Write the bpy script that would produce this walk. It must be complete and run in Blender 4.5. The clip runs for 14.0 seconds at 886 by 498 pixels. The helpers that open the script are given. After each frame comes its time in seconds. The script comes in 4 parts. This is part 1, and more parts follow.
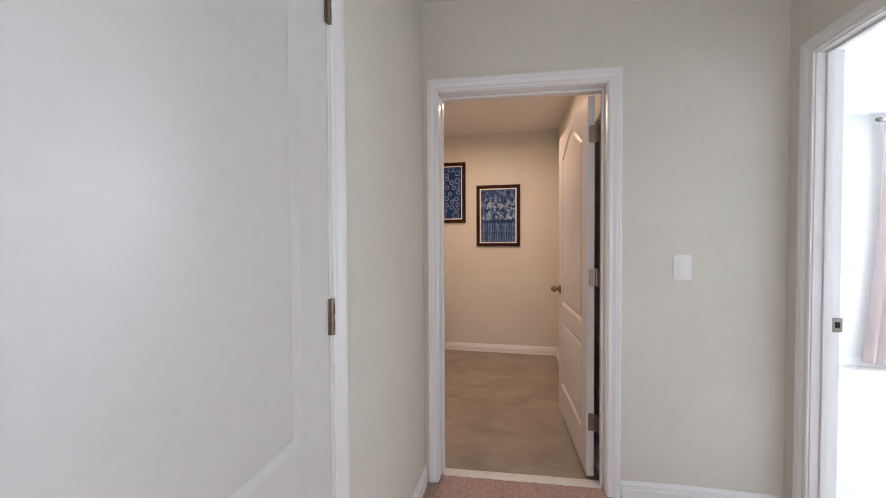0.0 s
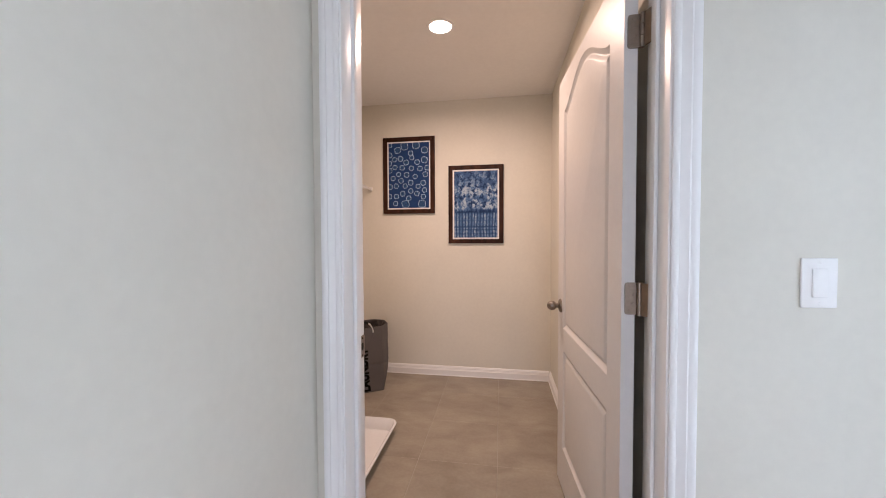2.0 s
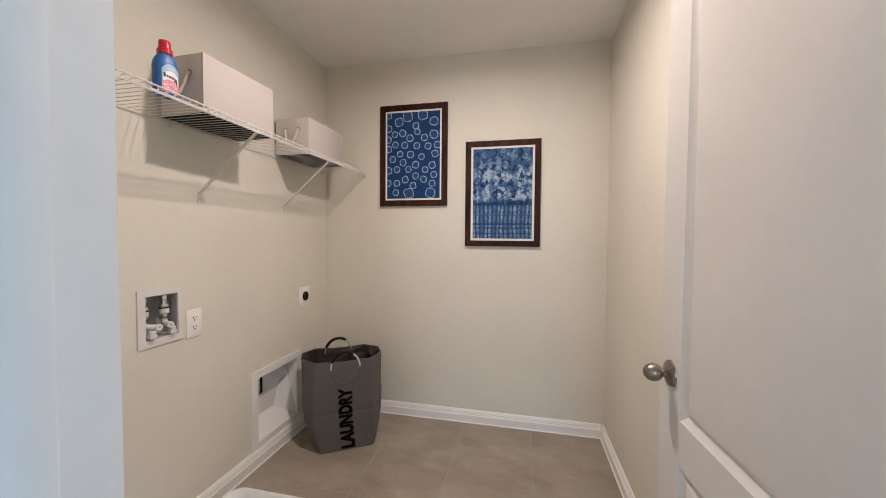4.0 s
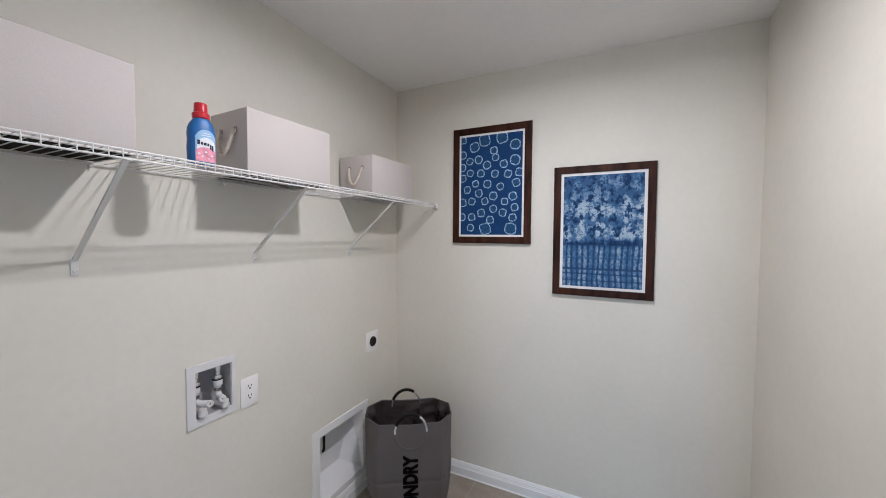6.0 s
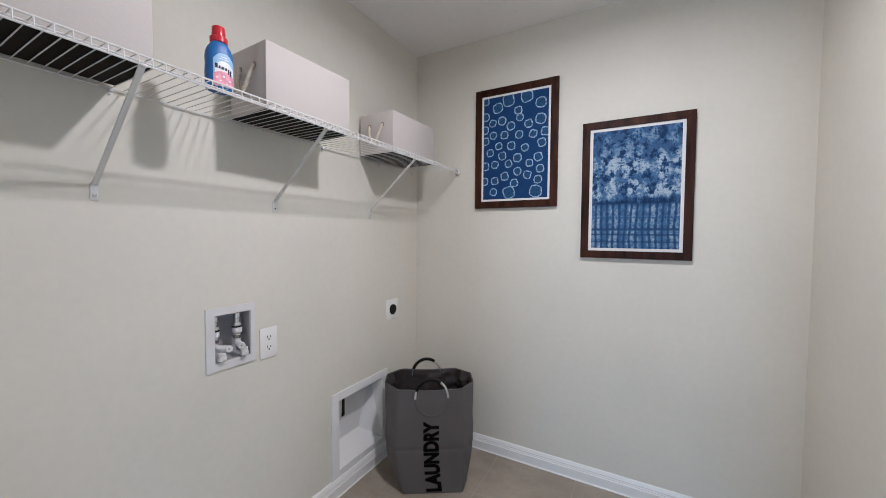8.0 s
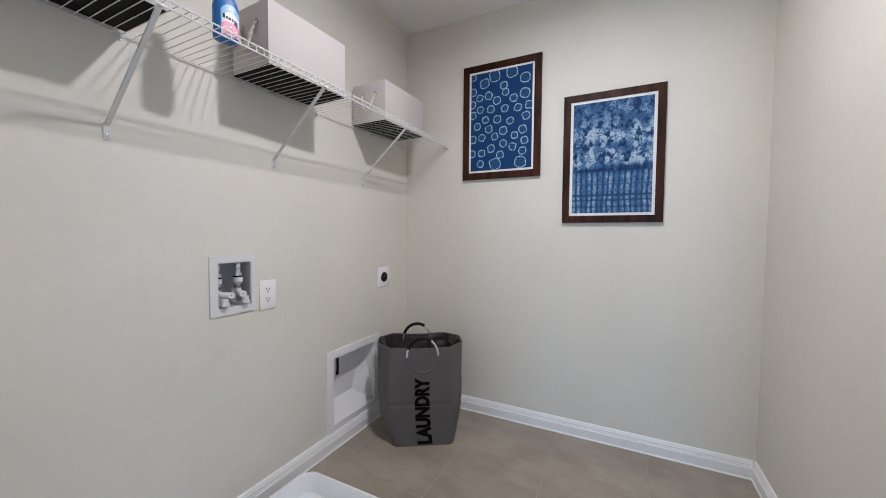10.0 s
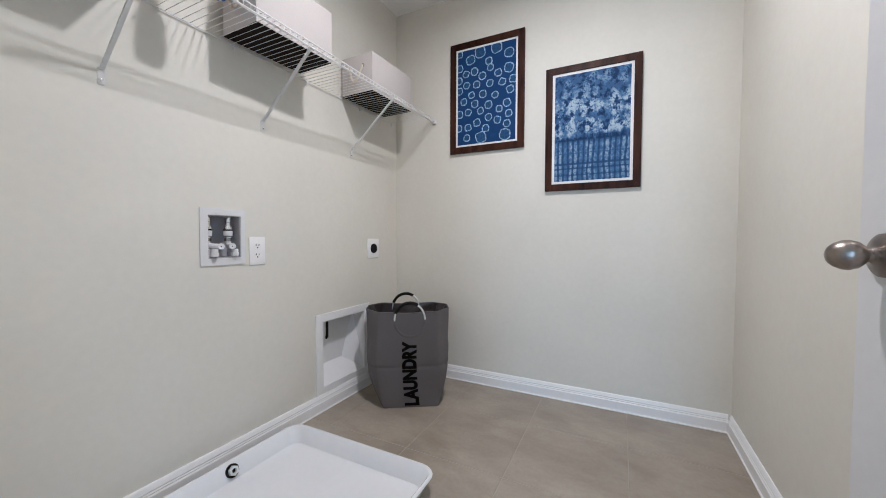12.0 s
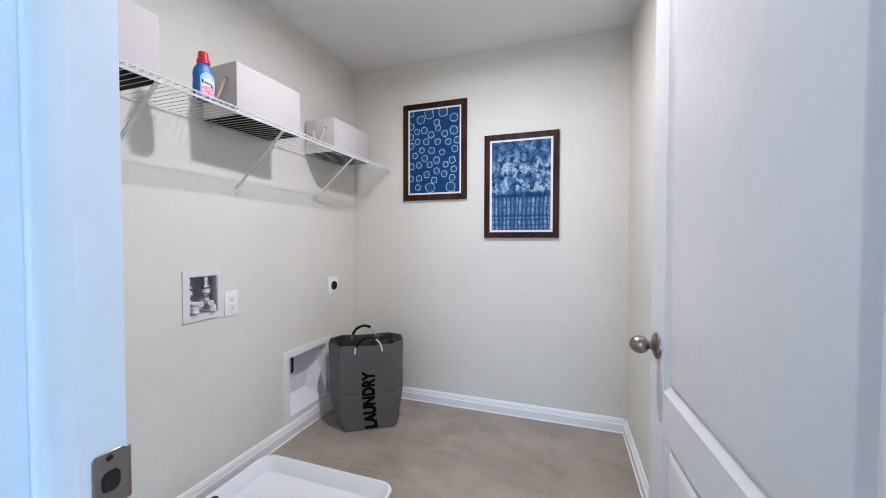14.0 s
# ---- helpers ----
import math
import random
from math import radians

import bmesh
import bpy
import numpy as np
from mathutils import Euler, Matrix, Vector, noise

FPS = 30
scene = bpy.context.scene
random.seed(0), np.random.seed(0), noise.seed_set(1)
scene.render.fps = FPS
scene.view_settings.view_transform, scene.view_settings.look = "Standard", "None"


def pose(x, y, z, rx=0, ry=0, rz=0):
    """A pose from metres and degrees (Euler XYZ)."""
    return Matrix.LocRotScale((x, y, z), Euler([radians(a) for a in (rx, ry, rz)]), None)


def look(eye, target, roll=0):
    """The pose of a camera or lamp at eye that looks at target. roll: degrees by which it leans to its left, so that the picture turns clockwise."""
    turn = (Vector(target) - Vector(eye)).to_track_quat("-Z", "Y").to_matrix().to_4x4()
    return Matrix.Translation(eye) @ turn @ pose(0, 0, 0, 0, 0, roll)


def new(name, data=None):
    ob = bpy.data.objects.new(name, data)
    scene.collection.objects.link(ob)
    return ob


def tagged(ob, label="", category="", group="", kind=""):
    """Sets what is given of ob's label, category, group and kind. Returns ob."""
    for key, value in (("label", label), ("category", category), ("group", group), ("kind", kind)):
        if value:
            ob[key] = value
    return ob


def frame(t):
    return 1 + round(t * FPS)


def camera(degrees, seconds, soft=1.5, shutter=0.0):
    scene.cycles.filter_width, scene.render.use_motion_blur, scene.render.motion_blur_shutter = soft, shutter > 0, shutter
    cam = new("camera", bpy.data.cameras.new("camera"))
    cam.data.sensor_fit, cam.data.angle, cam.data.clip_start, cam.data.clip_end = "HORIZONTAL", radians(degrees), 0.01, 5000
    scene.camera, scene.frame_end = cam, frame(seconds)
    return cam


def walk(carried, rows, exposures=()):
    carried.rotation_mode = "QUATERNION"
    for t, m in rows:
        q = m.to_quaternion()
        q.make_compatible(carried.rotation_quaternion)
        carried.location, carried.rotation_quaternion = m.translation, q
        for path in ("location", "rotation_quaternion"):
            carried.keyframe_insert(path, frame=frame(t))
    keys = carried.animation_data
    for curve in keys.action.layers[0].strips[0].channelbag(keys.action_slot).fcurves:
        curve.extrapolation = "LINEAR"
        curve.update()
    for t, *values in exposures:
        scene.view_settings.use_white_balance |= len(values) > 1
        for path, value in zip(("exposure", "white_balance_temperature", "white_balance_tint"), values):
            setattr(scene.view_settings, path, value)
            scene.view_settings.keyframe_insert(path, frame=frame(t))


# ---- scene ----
cam = camera(102.3, 14.0, soft=0.95)
PATH = [
    (0, (0.029, 0.215, 1.243), (-0.367, 2.175, 1.198), -0.3),
    (0.5, (0.025, 0.32, 1.238), (-0.36, 2.281, 1.19), -0.3),
    (1, (0.013, 0.526, 1.221), (-0.348, 2.492, 1.166), -0.4),
    (1.5, (0.035, 0.797, 1.203), (-0.283, 2.771, 1.145), -0.5),
    (2, (0.058, 1.101, 1.221), (-0.26, 3.074, 1.163), -0.2),
    (2.5, (0.026, 1.375, 1.216), (-0.289, 3.349, 1.156), -0.1),
    (2.7, (0.026, 1.459, 1.214), (-0.292, 3.433, 1.154), -0.2),
    (4.8, (-0.055, 2.077, 1.307), (-0.588, 4.004, 1.244), 0.5),
    (5, (-0.053, 2.11, 1.338), (-0.615, 4.029, 1.278), 0.3),
    (5.5, (-0.061, 2.174, 1.426), (-0.776, 4.041, 1.359), 0.4),
    (6, (-0.086, 2.228, 1.496), (-0.96, 4.025, 1.417), 0.4),
    (6.5, (-0.099, 2.27, 1.485), (-1.077, 4.013, 1.402), 0.5),
    (7, (-0.11, 2.266, 1.421), (-1.092, 4.006, 1.338), 0.5),
    (7.5, (-0.113, 2.273, 1.355), (-1.092, 4.015, 1.276), 0.4),
    (8, (-0.122, 2.272, 1.289), (-1.092, 4.02, 1.211), 0.4),
    (8.5, (-0.122, 2.264, 1.236), (-1.08, 4.019, 1.161), 0.3),
    (9, (-0.101, 2.251, 1.183), (-1.049, 4.011, 1.112), 0.3),
    (9.2, (-0.115, 2.209, 1.179), (-1.003, 3.999, 1.08), 0.5),
    (11.3, (-0.025, 2.156, 0.952), (-0.938, 3.934, 0.888), 0.2),
    (11.5, (-0.016, 2.153, 0.937), (-0.923, 3.935, 0.869), 0.2),
    (12, (0.001, 2.144, 0.917), (-0.893, 3.932, 0.85), 0.2),
    (12.5, (0.005, 2.137, 0.946), (-0.842, 3.947, 0.88), 0.3),
    (13, (0.001, 2.08, 1.01), (-0.737, 3.937, 0.954), 0.3),
    (13.5, (0.016, 1.984, 1.1), (-0.632, 3.875, 1.044), 0.2),
    (14, (0.12, 1.861, 1.164), (-0.525, 3.753, 1.113), 0.1),
]
EXPOSURES = [
    (0.0, -0.33, 6380, 22),
    (0.5, -0.36, 6220, 21),
    (1.0, 0.00, 6050, 18),
    (1.5, 0.00, 6000, 21),
    (2.0, 0.13, 5800, 20),
    (2.7, 0.11, 5650, 16),
    (4.8, 0.16, 4620, 3),
    (6.4, 0.17, 4330, 3),
    (9.0, 0.18, 4330, 3),
    (12.5, 0.40, 4290, 2),
    (13.5, 0.42, 4320, 2),
    (14.0, 0.52, 4200, 4),
]
walk(cam, [(t, look(eye, target, roll)) for t, eye, target, roll in PATH], EXPOSURES)

# ---- world and light ----
world = bpy.data.worlds.new("world")
scene.world = world
world.use_nodes = True
sky = world.node_tree.nodes.new("ShaderNodeTexSky")
sky.sky_type = "NISHITA"
sky.sun_disc = False
sky.sun_elevation, sky.sun_rotation = radians(40), radians(200)
background = world.node_tree.nodes["Background"]
background.inputs["Strength"].default_value = 0.12
world.node_tree.links.new(sky.outputs[0], background.inputs["Color"])

CEIL = 2.44
LAMP_X, LAMP_Y = -0.285, 3.160


def area_lamp(name, watts, colour, m, w, h, shape="RECTANGLE"):
    lamp = bpy.data.lights.new(name, "AREA")
    lamp.energy, lamp.color, lamp.shape, lamp.size, lamp.size_y = watts, colour, shape, w, h
    ob = new(name, lamp)
    ob.matrix_world = m
    return ob


# the recessed downlight of the laundry room
downlight = area_lamp("downlight_lamp", 20.5, (1.0, 0.69, 0.475), look((LAMP_X, LAMP_Y, CEIL - 0.006), (LAMP_X, LAMP_Y, 0)), 0.095, 0.095, "DISK")
downlight.data.spread = radians(171)
# daylight in the bedroom window; the unseen hall-end opening and its lamp are added
area_lamp("bedroom_window_daylight", 430, (0.80, 0.94, 1.0), look((4.3, 4.38, 1.45), (5.3, 1.4, 0.9)), 1.5, 1.6)
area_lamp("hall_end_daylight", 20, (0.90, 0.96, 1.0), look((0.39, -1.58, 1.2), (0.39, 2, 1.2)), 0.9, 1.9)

# ---- materials ----


def material(name, colour, rough=0.5, metal=0.0, vary=0.06, grain=40.0, bump=0.0, bump_scale=300.0, stain=0.05, coat=0.0, spread=0.0, spec=0.5):
    m = bpy.data.materials.new(name)
    m.use_nodes = True
    n, l = m.node_tree.nodes, m.node_tree.links
    p = n["Principled BSDF"]
    co = n.new("ShaderNodeTexCoord")
    fine, wide = n.new("ShaderNodeTexNoise"), n.new("ShaderNodeTexNoise")
    fine.inputs["Scale"].default_value, fine.inputs["Detail"].default_value = grain, 4
    wide.inputs["Scale"].default_value, wide.inputs["Detail"].default_value = 2.3, 3
    for t in (fine, wide):
        l.new(co.outputs["Object"], t.inputs["Vector"])
    last = None
    for tex, amount in ((fine, vary), (wide, stain)):
        ramp = n.new("ShaderNodeMapRange")
        ramp.inputs[1].default_value, ramp.inputs[2].default_value = 0.3, 0.7
        ramp.inputs[3].default_value, ramp.inputs[4].default_value = 1 - amount, 1 + amount
        l.new(tex.outputs["Fac"], ramp.inputs[0])
        if last is None:
            last = ramp.outputs[0]
        else:
            mul = n.new("ShaderNodeMath")
            mul.operation = "MULTIPLY"
            l.new(last, mul.inputs[0])
            l.new(ramp.outputs[0], mul.inputs[1])
            last = mul.outputs[0]
    if spread:
        info = n.new("ShaderNodeObjectInfo")
        ramp = n.new("ShaderNodeMapRange")
        ramp.inputs[3].default_value, ramp.inputs[4].default_value = 1 - spread, 1 + spread
        l.new(info.outputs["Random"], ramp.inputs[0])
        mul = n.new("ShaderNodeMath")
        mul.operation = "MULTIPLY"
        l.new(last, mul.inputs[0])
        l.new(ramp.outputs[0], mul.inputs[1])
        last = mul.outputs[0]
    scale = n.new("ShaderNodeVectorMath")
    scale.operation = "SCALE"
    scale.inputs[0].default_value = colour
    l.new(last, scale.inputs["Scale"])
    l.new(scale.outputs[0], p.inputs["Base Color"])
    rr = n.new("ShaderNodeMapRange")
    rr.inputs[3].default_value, rr.inputs[4].default_value = max(0.02, rough - 0.07), min(1, rough + 0.07)
    l.new(wide.outputs["Fac"], rr.inputs[0])
    l.new(rr.outputs[0], p.inputs["Roughness"])
    p.inputs["Metallic"].default_value = metal
    p.inputs["Coat Weight"].default_value = coat
    p.inputs["Specular IOR Level"].default_value = spec
    if bump:
        b, tex = n.new("ShaderNodeBump"), n.new("ShaderNodeTexNoise")
        tex.inputs["Scale"].default_value, tex.inputs["Detail"].default_value = bump_scale, 2
        l.new(co.outputs["Object"], tex.inputs["Vector"])
        b.inputs["Strength"].default_value, b.inputs["Distance"].default_value = bump, 0.002
        l.new(tex.outputs["Fac"], b.inputs["Height"])
        l.new(b.outputs[0], p.inputs["Normal"])
    return m


def glowing(name, colour, strength):
    m = bpy.data.materials.new(name)
    m.use_nodes = True
    p = m.node_tree.nodes["Principled BSDF"]
    p.inputs["Base Color"].default_value = (0.9, 0.9, 0.9, 1)
    p.inputs["Emission Color"].default_value = (*colour, 1)
    p.inputs["Emission Strength"].default_value = strength
    return m


PAINT = material("wall_paint", (0.738, 0.717, 0.636), 0.62, vary=0.015, stain=0.03, bump=0.05, bump_scale=160, spec=0.2)
# bedroom brightness put into the paint: whiter than wall_paint for more bounce
BED_PAINT = material("lightened_bedroom_paint", (0.80, 0.81, 0.81), 0.6, vary=0.015, stain=0.02, bump=0.2, bump_scale=160, spec=0.2)
CEILING = material("ceiling_paint", (0.88, 0.87, 0.845), 0.8, vary=0.015, stain=0.02, bump=0.12, bump_scale=90, spec=0.2)
TRIM = material("white_trim_paint", (0.87, 0.87, 0.86), 0.33, vary=0.01, stain=0.015, bump=0.02, bump_scale=60)
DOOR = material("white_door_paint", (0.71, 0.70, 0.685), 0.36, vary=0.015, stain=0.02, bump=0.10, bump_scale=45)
NICKEL = material("satin_nickel", (0.31, 0.27, 0.235), 0.34, 1.0, vary=0.05, grain=200, bump=0.03)
DARK_NICKEL = material("aged_nickel", (0.26, 0.21, 0.17), 0.36, 1.0, vary=0.08, grain=120, bump=0.05)
CHROME = material("chrome", (0.75, 0.75, 0.76), 0.12, 1.0, vary=0.02)
ALUMINIUM = material("bright_aluminium", (0.93, 0.93, 0.94), 0.38, 1.0, vary=0.02)
BLACK = material("black_rubber", (0.007, 0.007, 0.007), 0.5, vary=0.1, spec=0.2)
HOLE = material("dark_cavity", (0.02, 0.018, 0.016), 0.9, vary=0.1)
WIRE = material("white_vinyl_coated_wire", (0.74, 0.74, 0.73), 0.32, vary=0.02)
PLASTIC = material("white_plastic", (0.74, 0.74, 0.74), 0.35, vary=0.015, stain=0.02)
PAN = material("glossy_white_pan_plastic", (0.80, 0.81, 0.83), 0.22, vary=0.012, stain=0.03, bump=0.04, bump_scale=20)
BOX_PLASTIC = material("grey_white_box_plastic", (0.46, 0.45, 0.46), 0.45, vary=0.03)
SWITCH = material("white_switch_plastic", (0.90, 0.89, 0.87), 0.25, vary=0.01)
FABRIC = material("cream_canvas", (0.60, 0.565, 0.54), 0.9, vary=0.04, grain=420, stain=0.03, bump=0.18, bump_scale=700, spec=0.2)
FABRIC_DARK = material("dark_box_base", (0.014, 0.012, 0.011), 0.9, vary=0.15, grain=200, bump=0.3, spec=0.2)
ROPE = material("cream_cotton_rope", (0.66, 0.60, 0.50), 0.85, vary=0.1, grain=150, bump=0.4, spec=0.2)
BAG = material("grey_oxford_fabric", (0.115, 0.107, 0.109), 0.50, vary=0.10, grain=500, stain=0.12, bump=0.35, bump_scale=900, spec=0.35)
BAG_IN = material("dark_bag_lining", (0.042, 0.036, 0.036), 0.42, vary=0.15, grain=60, bump=0.4, bump_scale=40, spec=0.2)
BAG_TEXT = material("black_print", (0.004, 0.004, 0.004), 0.9, vary=0.1, spec=0.05)
TILE = material("taupe_porcelain_tile", (0.325, 0.290, 0.238), 0.42, vary=0.05, grain=60, stain=0.0, bump=0.08, bump_scale=50, spread=0.03)
tn, tl = TILE.node_tree.nodes, TILE.node_tree.links
geo = tn.new("ShaderNodeNewGeometry")
tone = None
for stretch, size, lo, hi in (((1.0, 1.5, 1.0), 2.6, (0.85, 0.83, 0.81, 1), (1.12, 1.12, 1.11, 1)), ((1.0, 1.9, 1.0), 7.0, (0.94, 0.93, 0.92, 1), (1.05, 1.06, 1.06, 1))):
    mp, cloud, mix = tn.new("ShaderNodeMapping"), tn.new("ShaderNodeTexNoise"), tn.new("ShaderNodeValToRGB")
    mp.inputs["Scale"].default_value = stretch
    tl.new(geo.outputs["Position"], mp.inputs["Vector"])
    cloud.inputs["Scale"].default_value, cloud.inputs["Detail"].default_value, cloud.inputs["Distortion"].default_value = size, 5, 0.7
    tl.new(mp.outputs[0], cloud.inputs["Vector"])
    mix.color_ramp.elements[0].position, mix.color_ramp.elements[1].position = 0.34, 0.66
    mix.color_ramp.elements[0].color, mix.color_ramp.elements[1].color = lo, hi
    tl.new(cloud.outputs["Fac"], mix.inputs["Fac"])
    times = tn.new("ShaderNodeVectorMath")
    times.operation = "MULTIPLY"
    source = tone or tn["Principled BSDF"].inputs["Base Color"].links[0].from_socket
    tl.new(source, times.inputs[0])
    tl.new(mix.outputs["Color"], times.inputs[1])
    tone = times.outputs[0]
tl.new(tone, tn["Principled BSDF"].inputs["Base Color"])
GROUT = material("pale_grout", (0.40, 0.37, 0.32), 0.9, vary=0.08, grain=160)
SADDLE = material("white_marble_saddle", (0.74, 0.72, 0.69), 0.3, vary=0.04, grain=12)
CARPET_HALL = material("pinkish_beige_carpet", (0.44, 0.315, 0.27), 0.95, vary=0.35, grain=140, stain=0.08, bump=1.0, bump_scale=260, spec=0.2)
CARPET_BED = material("pale_carpet", (0.62, 0.59, 0.56), 0.95, vary=0.2, grain=120, stain=0.05, bump=1.0, bump_scale=200, spec=0.2)
CURTAIN = material("blush_white_sheer", (0.93, 0.85, 0.845), 0.8, vary=0.03, grain=300)
cn, cl = CURTAIN.node_tree.nodes, CURTAIN.node_tree.links
sheer, both = cn.new("ShaderNodeBsdfTranslucent"), cn.new("ShaderNodeMixShader")
sheer.inputs["Color"].default_value = (0.94, 0.86, 0.855, 1)
both.inputs["Fac"].default_value = 0.35
cl.new(cn["Principled BSDF"].outputs[0], both.inputs[1])
cl.new(sheer.outputs[0], both.inputs[2])
cl.new(both.outputs[0], cn["Material Output"].inputs["Surface"])
BOTTLE = material("blue_bottle_plastic", (0.034, 0.135, 0.42), 0.42, vary=0.03, stain=0.05)
CAP = material("red_cap_plastic", (0.50, 0.018, 0.03), 0.3, vary=0.03)
LABEL_BLUE = material("pale_blue_label", (0.36, 0.55, 0.80), 0.35, vary=0.05, grain=30)
LABEL_PINK = material("pink_label_flowers", (0.74, 0.33, 0.43), 0.35, vary=0.35, grain=45)
LABEL_WHITE = material("white_label_ink", (0.82, 0.84, 0.88), 0.35)
INK = material("navy_label_ink", (0.02, 0.02, 0.05), 0.4)
MAT_BOARD = material("white_mat_board", (0.80, 0.79, 0.77), 0.7, vary=0.02, grain=200, spec=0.2)
DYE_LIGHT = material("pale_resist_dye", (0.29, 0.40, 0.56), 0.6, vary=0.75, grain=120, stain=0.1, spec=0.2)
DYE_MID = material("mid_indigo_dye", (0.024, 0.070, 0.175), 0.6, vary=0.5, grain=120, stain=0.1, spec=0.2)
LAMP_GLOW = glowing("lit_diffuser", (1.0, 0.82, 0.62), 12.0)


def wood_frame():
    m = material("dark_walnut_frame", (0.038, 0.0155, 0.009), 0.45, vary=0.6, grain=30, stain=0.15, bump=0.15, bump_scale=60, spec=0.12)
    n, l = m.node_tree.nodes, m.node_tree.links
    for tex in [t for t in n if t.bl_idname == "ShaderNodeTexNoise"][:1]:
        mp = n.new("ShaderNodeMapping")
        mp.inputs["Scale"].default_value = (1, 1, 0.15)
        l.new(n["Texture Coordinate"].outputs["Object"], mp.inputs["Vector"])
        l.new(mp.outputs[0], tex.inputs["Vector"])
    return m


WALNUT = wood_frame()


def indigo(name, deep, light, plaid):
    """Indigo dyed paper: clouds of resist, and for plaid a dark band above a folded lattice. Object x to the right, z up, 0 to 1."""
    m = bpy.data.materials.new(name)
    m.use_nodes = True
    n, l = m.node_tree.nodes, m.node_tree.links
    p = n["Principled BSDF"]
    p.inputs["Roughness"].default_value = 0.6
    p.inputs["Specular IOR Level"].default_value = 0.15
    co = n.new("ShaderNodeTexCoord")

    def node(kind, **sets):
        x = n.new(kind)
        for k, v in sets.items():
            if k == "op":
                x.operation = v
        return x

    def maths(op, a, b=None, c=None):
        x = node("ShaderNodeMath", op=op)
        for i, v in enumerate((a, b, c)):
            if v is None:
                continue
            if isinstance(v, (int, float)):
                x.inputs[i].default_value = v
            else:
                l.new(v, x.inputs[i])
        return x.outputs[0]

    def noise_at(scale, detail=5.0, rough=0.6, stretch=(1, 1, 1)):
        mp = n.new("ShaderNodeMapping")
        mp.inputs["Scale"].default_value = stretch
        l.new(co.outputs["Object"], mp.inputs["Vector"])
        t = n.new("ShaderNodeTexNoise")
        t.inputs["Scale"].default_value, t.inputs["Detail"].default_value, t.inputs["Roughness"].default_value = scale, detail, rough
        l.new(mp.outputs[0], t.inputs["Vector"])
        return t.outputs["Fac"]

    def smooth(v, lo, hi):
        r = n.new("ShaderNodeMapRange")
        r.interpolation_type = "SMOOTHSTEP"
        r.inputs[1].default_value, r.inputs[2].default_value = lo, hi
        l.new(v, r.inputs[0])
        return r.outputs[0]

    if plaid:
        xyz = n.new("ShaderNodeSeparateXYZ")
        l.new(co.outputs["Object"], xyz.inputs[0])
        x, z = xyz.outputs["X"], xyz.outputs["Z"]
        wob = maths("MULTIPLY_ADD", noise_at(22, 4), 0.05, -0.025)
        zz = maths("ADD", z, wob)
        # pale clouds cut by dark torn patches and short strokes, palest low down, above a dark band
        big = smooth(noise_at(14, 5, 0.60, (1, 1, 0.95)), 0.43, 0.55)
        torn = maths("MULTIPLY", smooth(noise_at(25, 5, 0.62, (1.0, 1, 0.85)), 0.41, 0.51), smooth(noise_at(75, 4, 0.6), 0.35, 0.44))
        fine = smooth(noise_at(120, 3, 0.6), 0.32, 0.52)
        low = maths("SUBTRACT", 1.0, maths("MULTIPLY", smooth(maths("ADD", zz, maths("MULTIPLY", wob, 3.0)), 0.41, 0.49), 0.38))
        pale = maths("MULTIPLY_ADD", big, 0.55, 0.42)
        cloud = maths("MULTIPLY", maths("MULTIPLY", torn, pale), maths("MULTIPLY_ADD", fine, 0.25, 0.75))
        cloud = maths("MAXIMUM", cloud, maths("MULTIPLY", smooth(noise_at(26, 6, 0.7), 0.5, 0.62), 0.30))
        drips = maths("MULTIPLY_ADD", noise_at(34, 4, 0.6, (1, 1, 0.3)), 0.16, -0.08)
        upper = maths("MULTIPLY", maths("MULTIPLY", cloud, low), smooth(maths("ADD", z, drips), 0.212, 0.275))
        # lattice: narrow pale columns, pinched at intervals and crossed by thin dark lines
        xw = maths("ADD", x, maths("MULTIPLY_ADD", noise_at(9, 3, 0.5, (1, 1, 0.6)), 0.03, -0.015))
        col = maths("SINE", maths("MULTIPLY", xw, 6.2832 / 0.0263))
        pinch = maths("MULTIPLY", maths("ABSOLUTE", maths("SINE", maths("MULTIPLY", maths("ADD", z, maths("MULTIPLY", wob, 0.4)), 3.1416 / 0.034))), 0.55)
        col = smooth(maths("ADD", col, pinch), -0.75, 0.75)
        wide = maths("MULTIPLY_ADD", smooth(maths("SINE", maths("MULTIPLY", xw, 6.2832 / 0.083)), -0.8, 0.4), 0.45, 0.55)
        zl = maths("ADD", z, maths("MULTIPLY", wob, 0.12))
        for at, half, keep in ((0.093, 0.0065, 0.12), (0.067, 0.0045, 0.25), (0.032, 0.004, 0.45), (0.150, 0.004, 0.6)):
            line = maths("SUBTRACT", 1.0, smooth(maths("ABSOLUTE", maths("SUBTRACT", zl, at)), half * 0.4, half * 1.3))
            col = maths("MULTIPLY", col, maths("SUBTRACT", 1.0, maths("MULTIPLY", line, 1 - keep)))
        lower = maths("MULTIPLY", maths("MULTIPLY", col, wide), maths("MULTIPLY_ADD", noise_at(40, 6, 0.75), 2.6, -0.70))
        lower = maths("MULTIPLY", maths("MULTIPLY_ADD", maths("MAXIMUM", lower, 0.0), 0.85, 0.10), maths("SUBTRACT", 1.0, smooth(maths("ADD", z, maths("MULTIPLY", wob, 0.3)), 0.200, 0.226)))
        fac = maths("MAXIMUM", upper, lower)
    else:
        fac = maths("MULTIPLY", smooth(noise_at(14, 8, 0.7), 0.45, 0.9), 0.5)
    ramp = n.new("ShaderNodeValToRGB")
    ramp.color_ramp.elements[0].color = (*deep, 1)
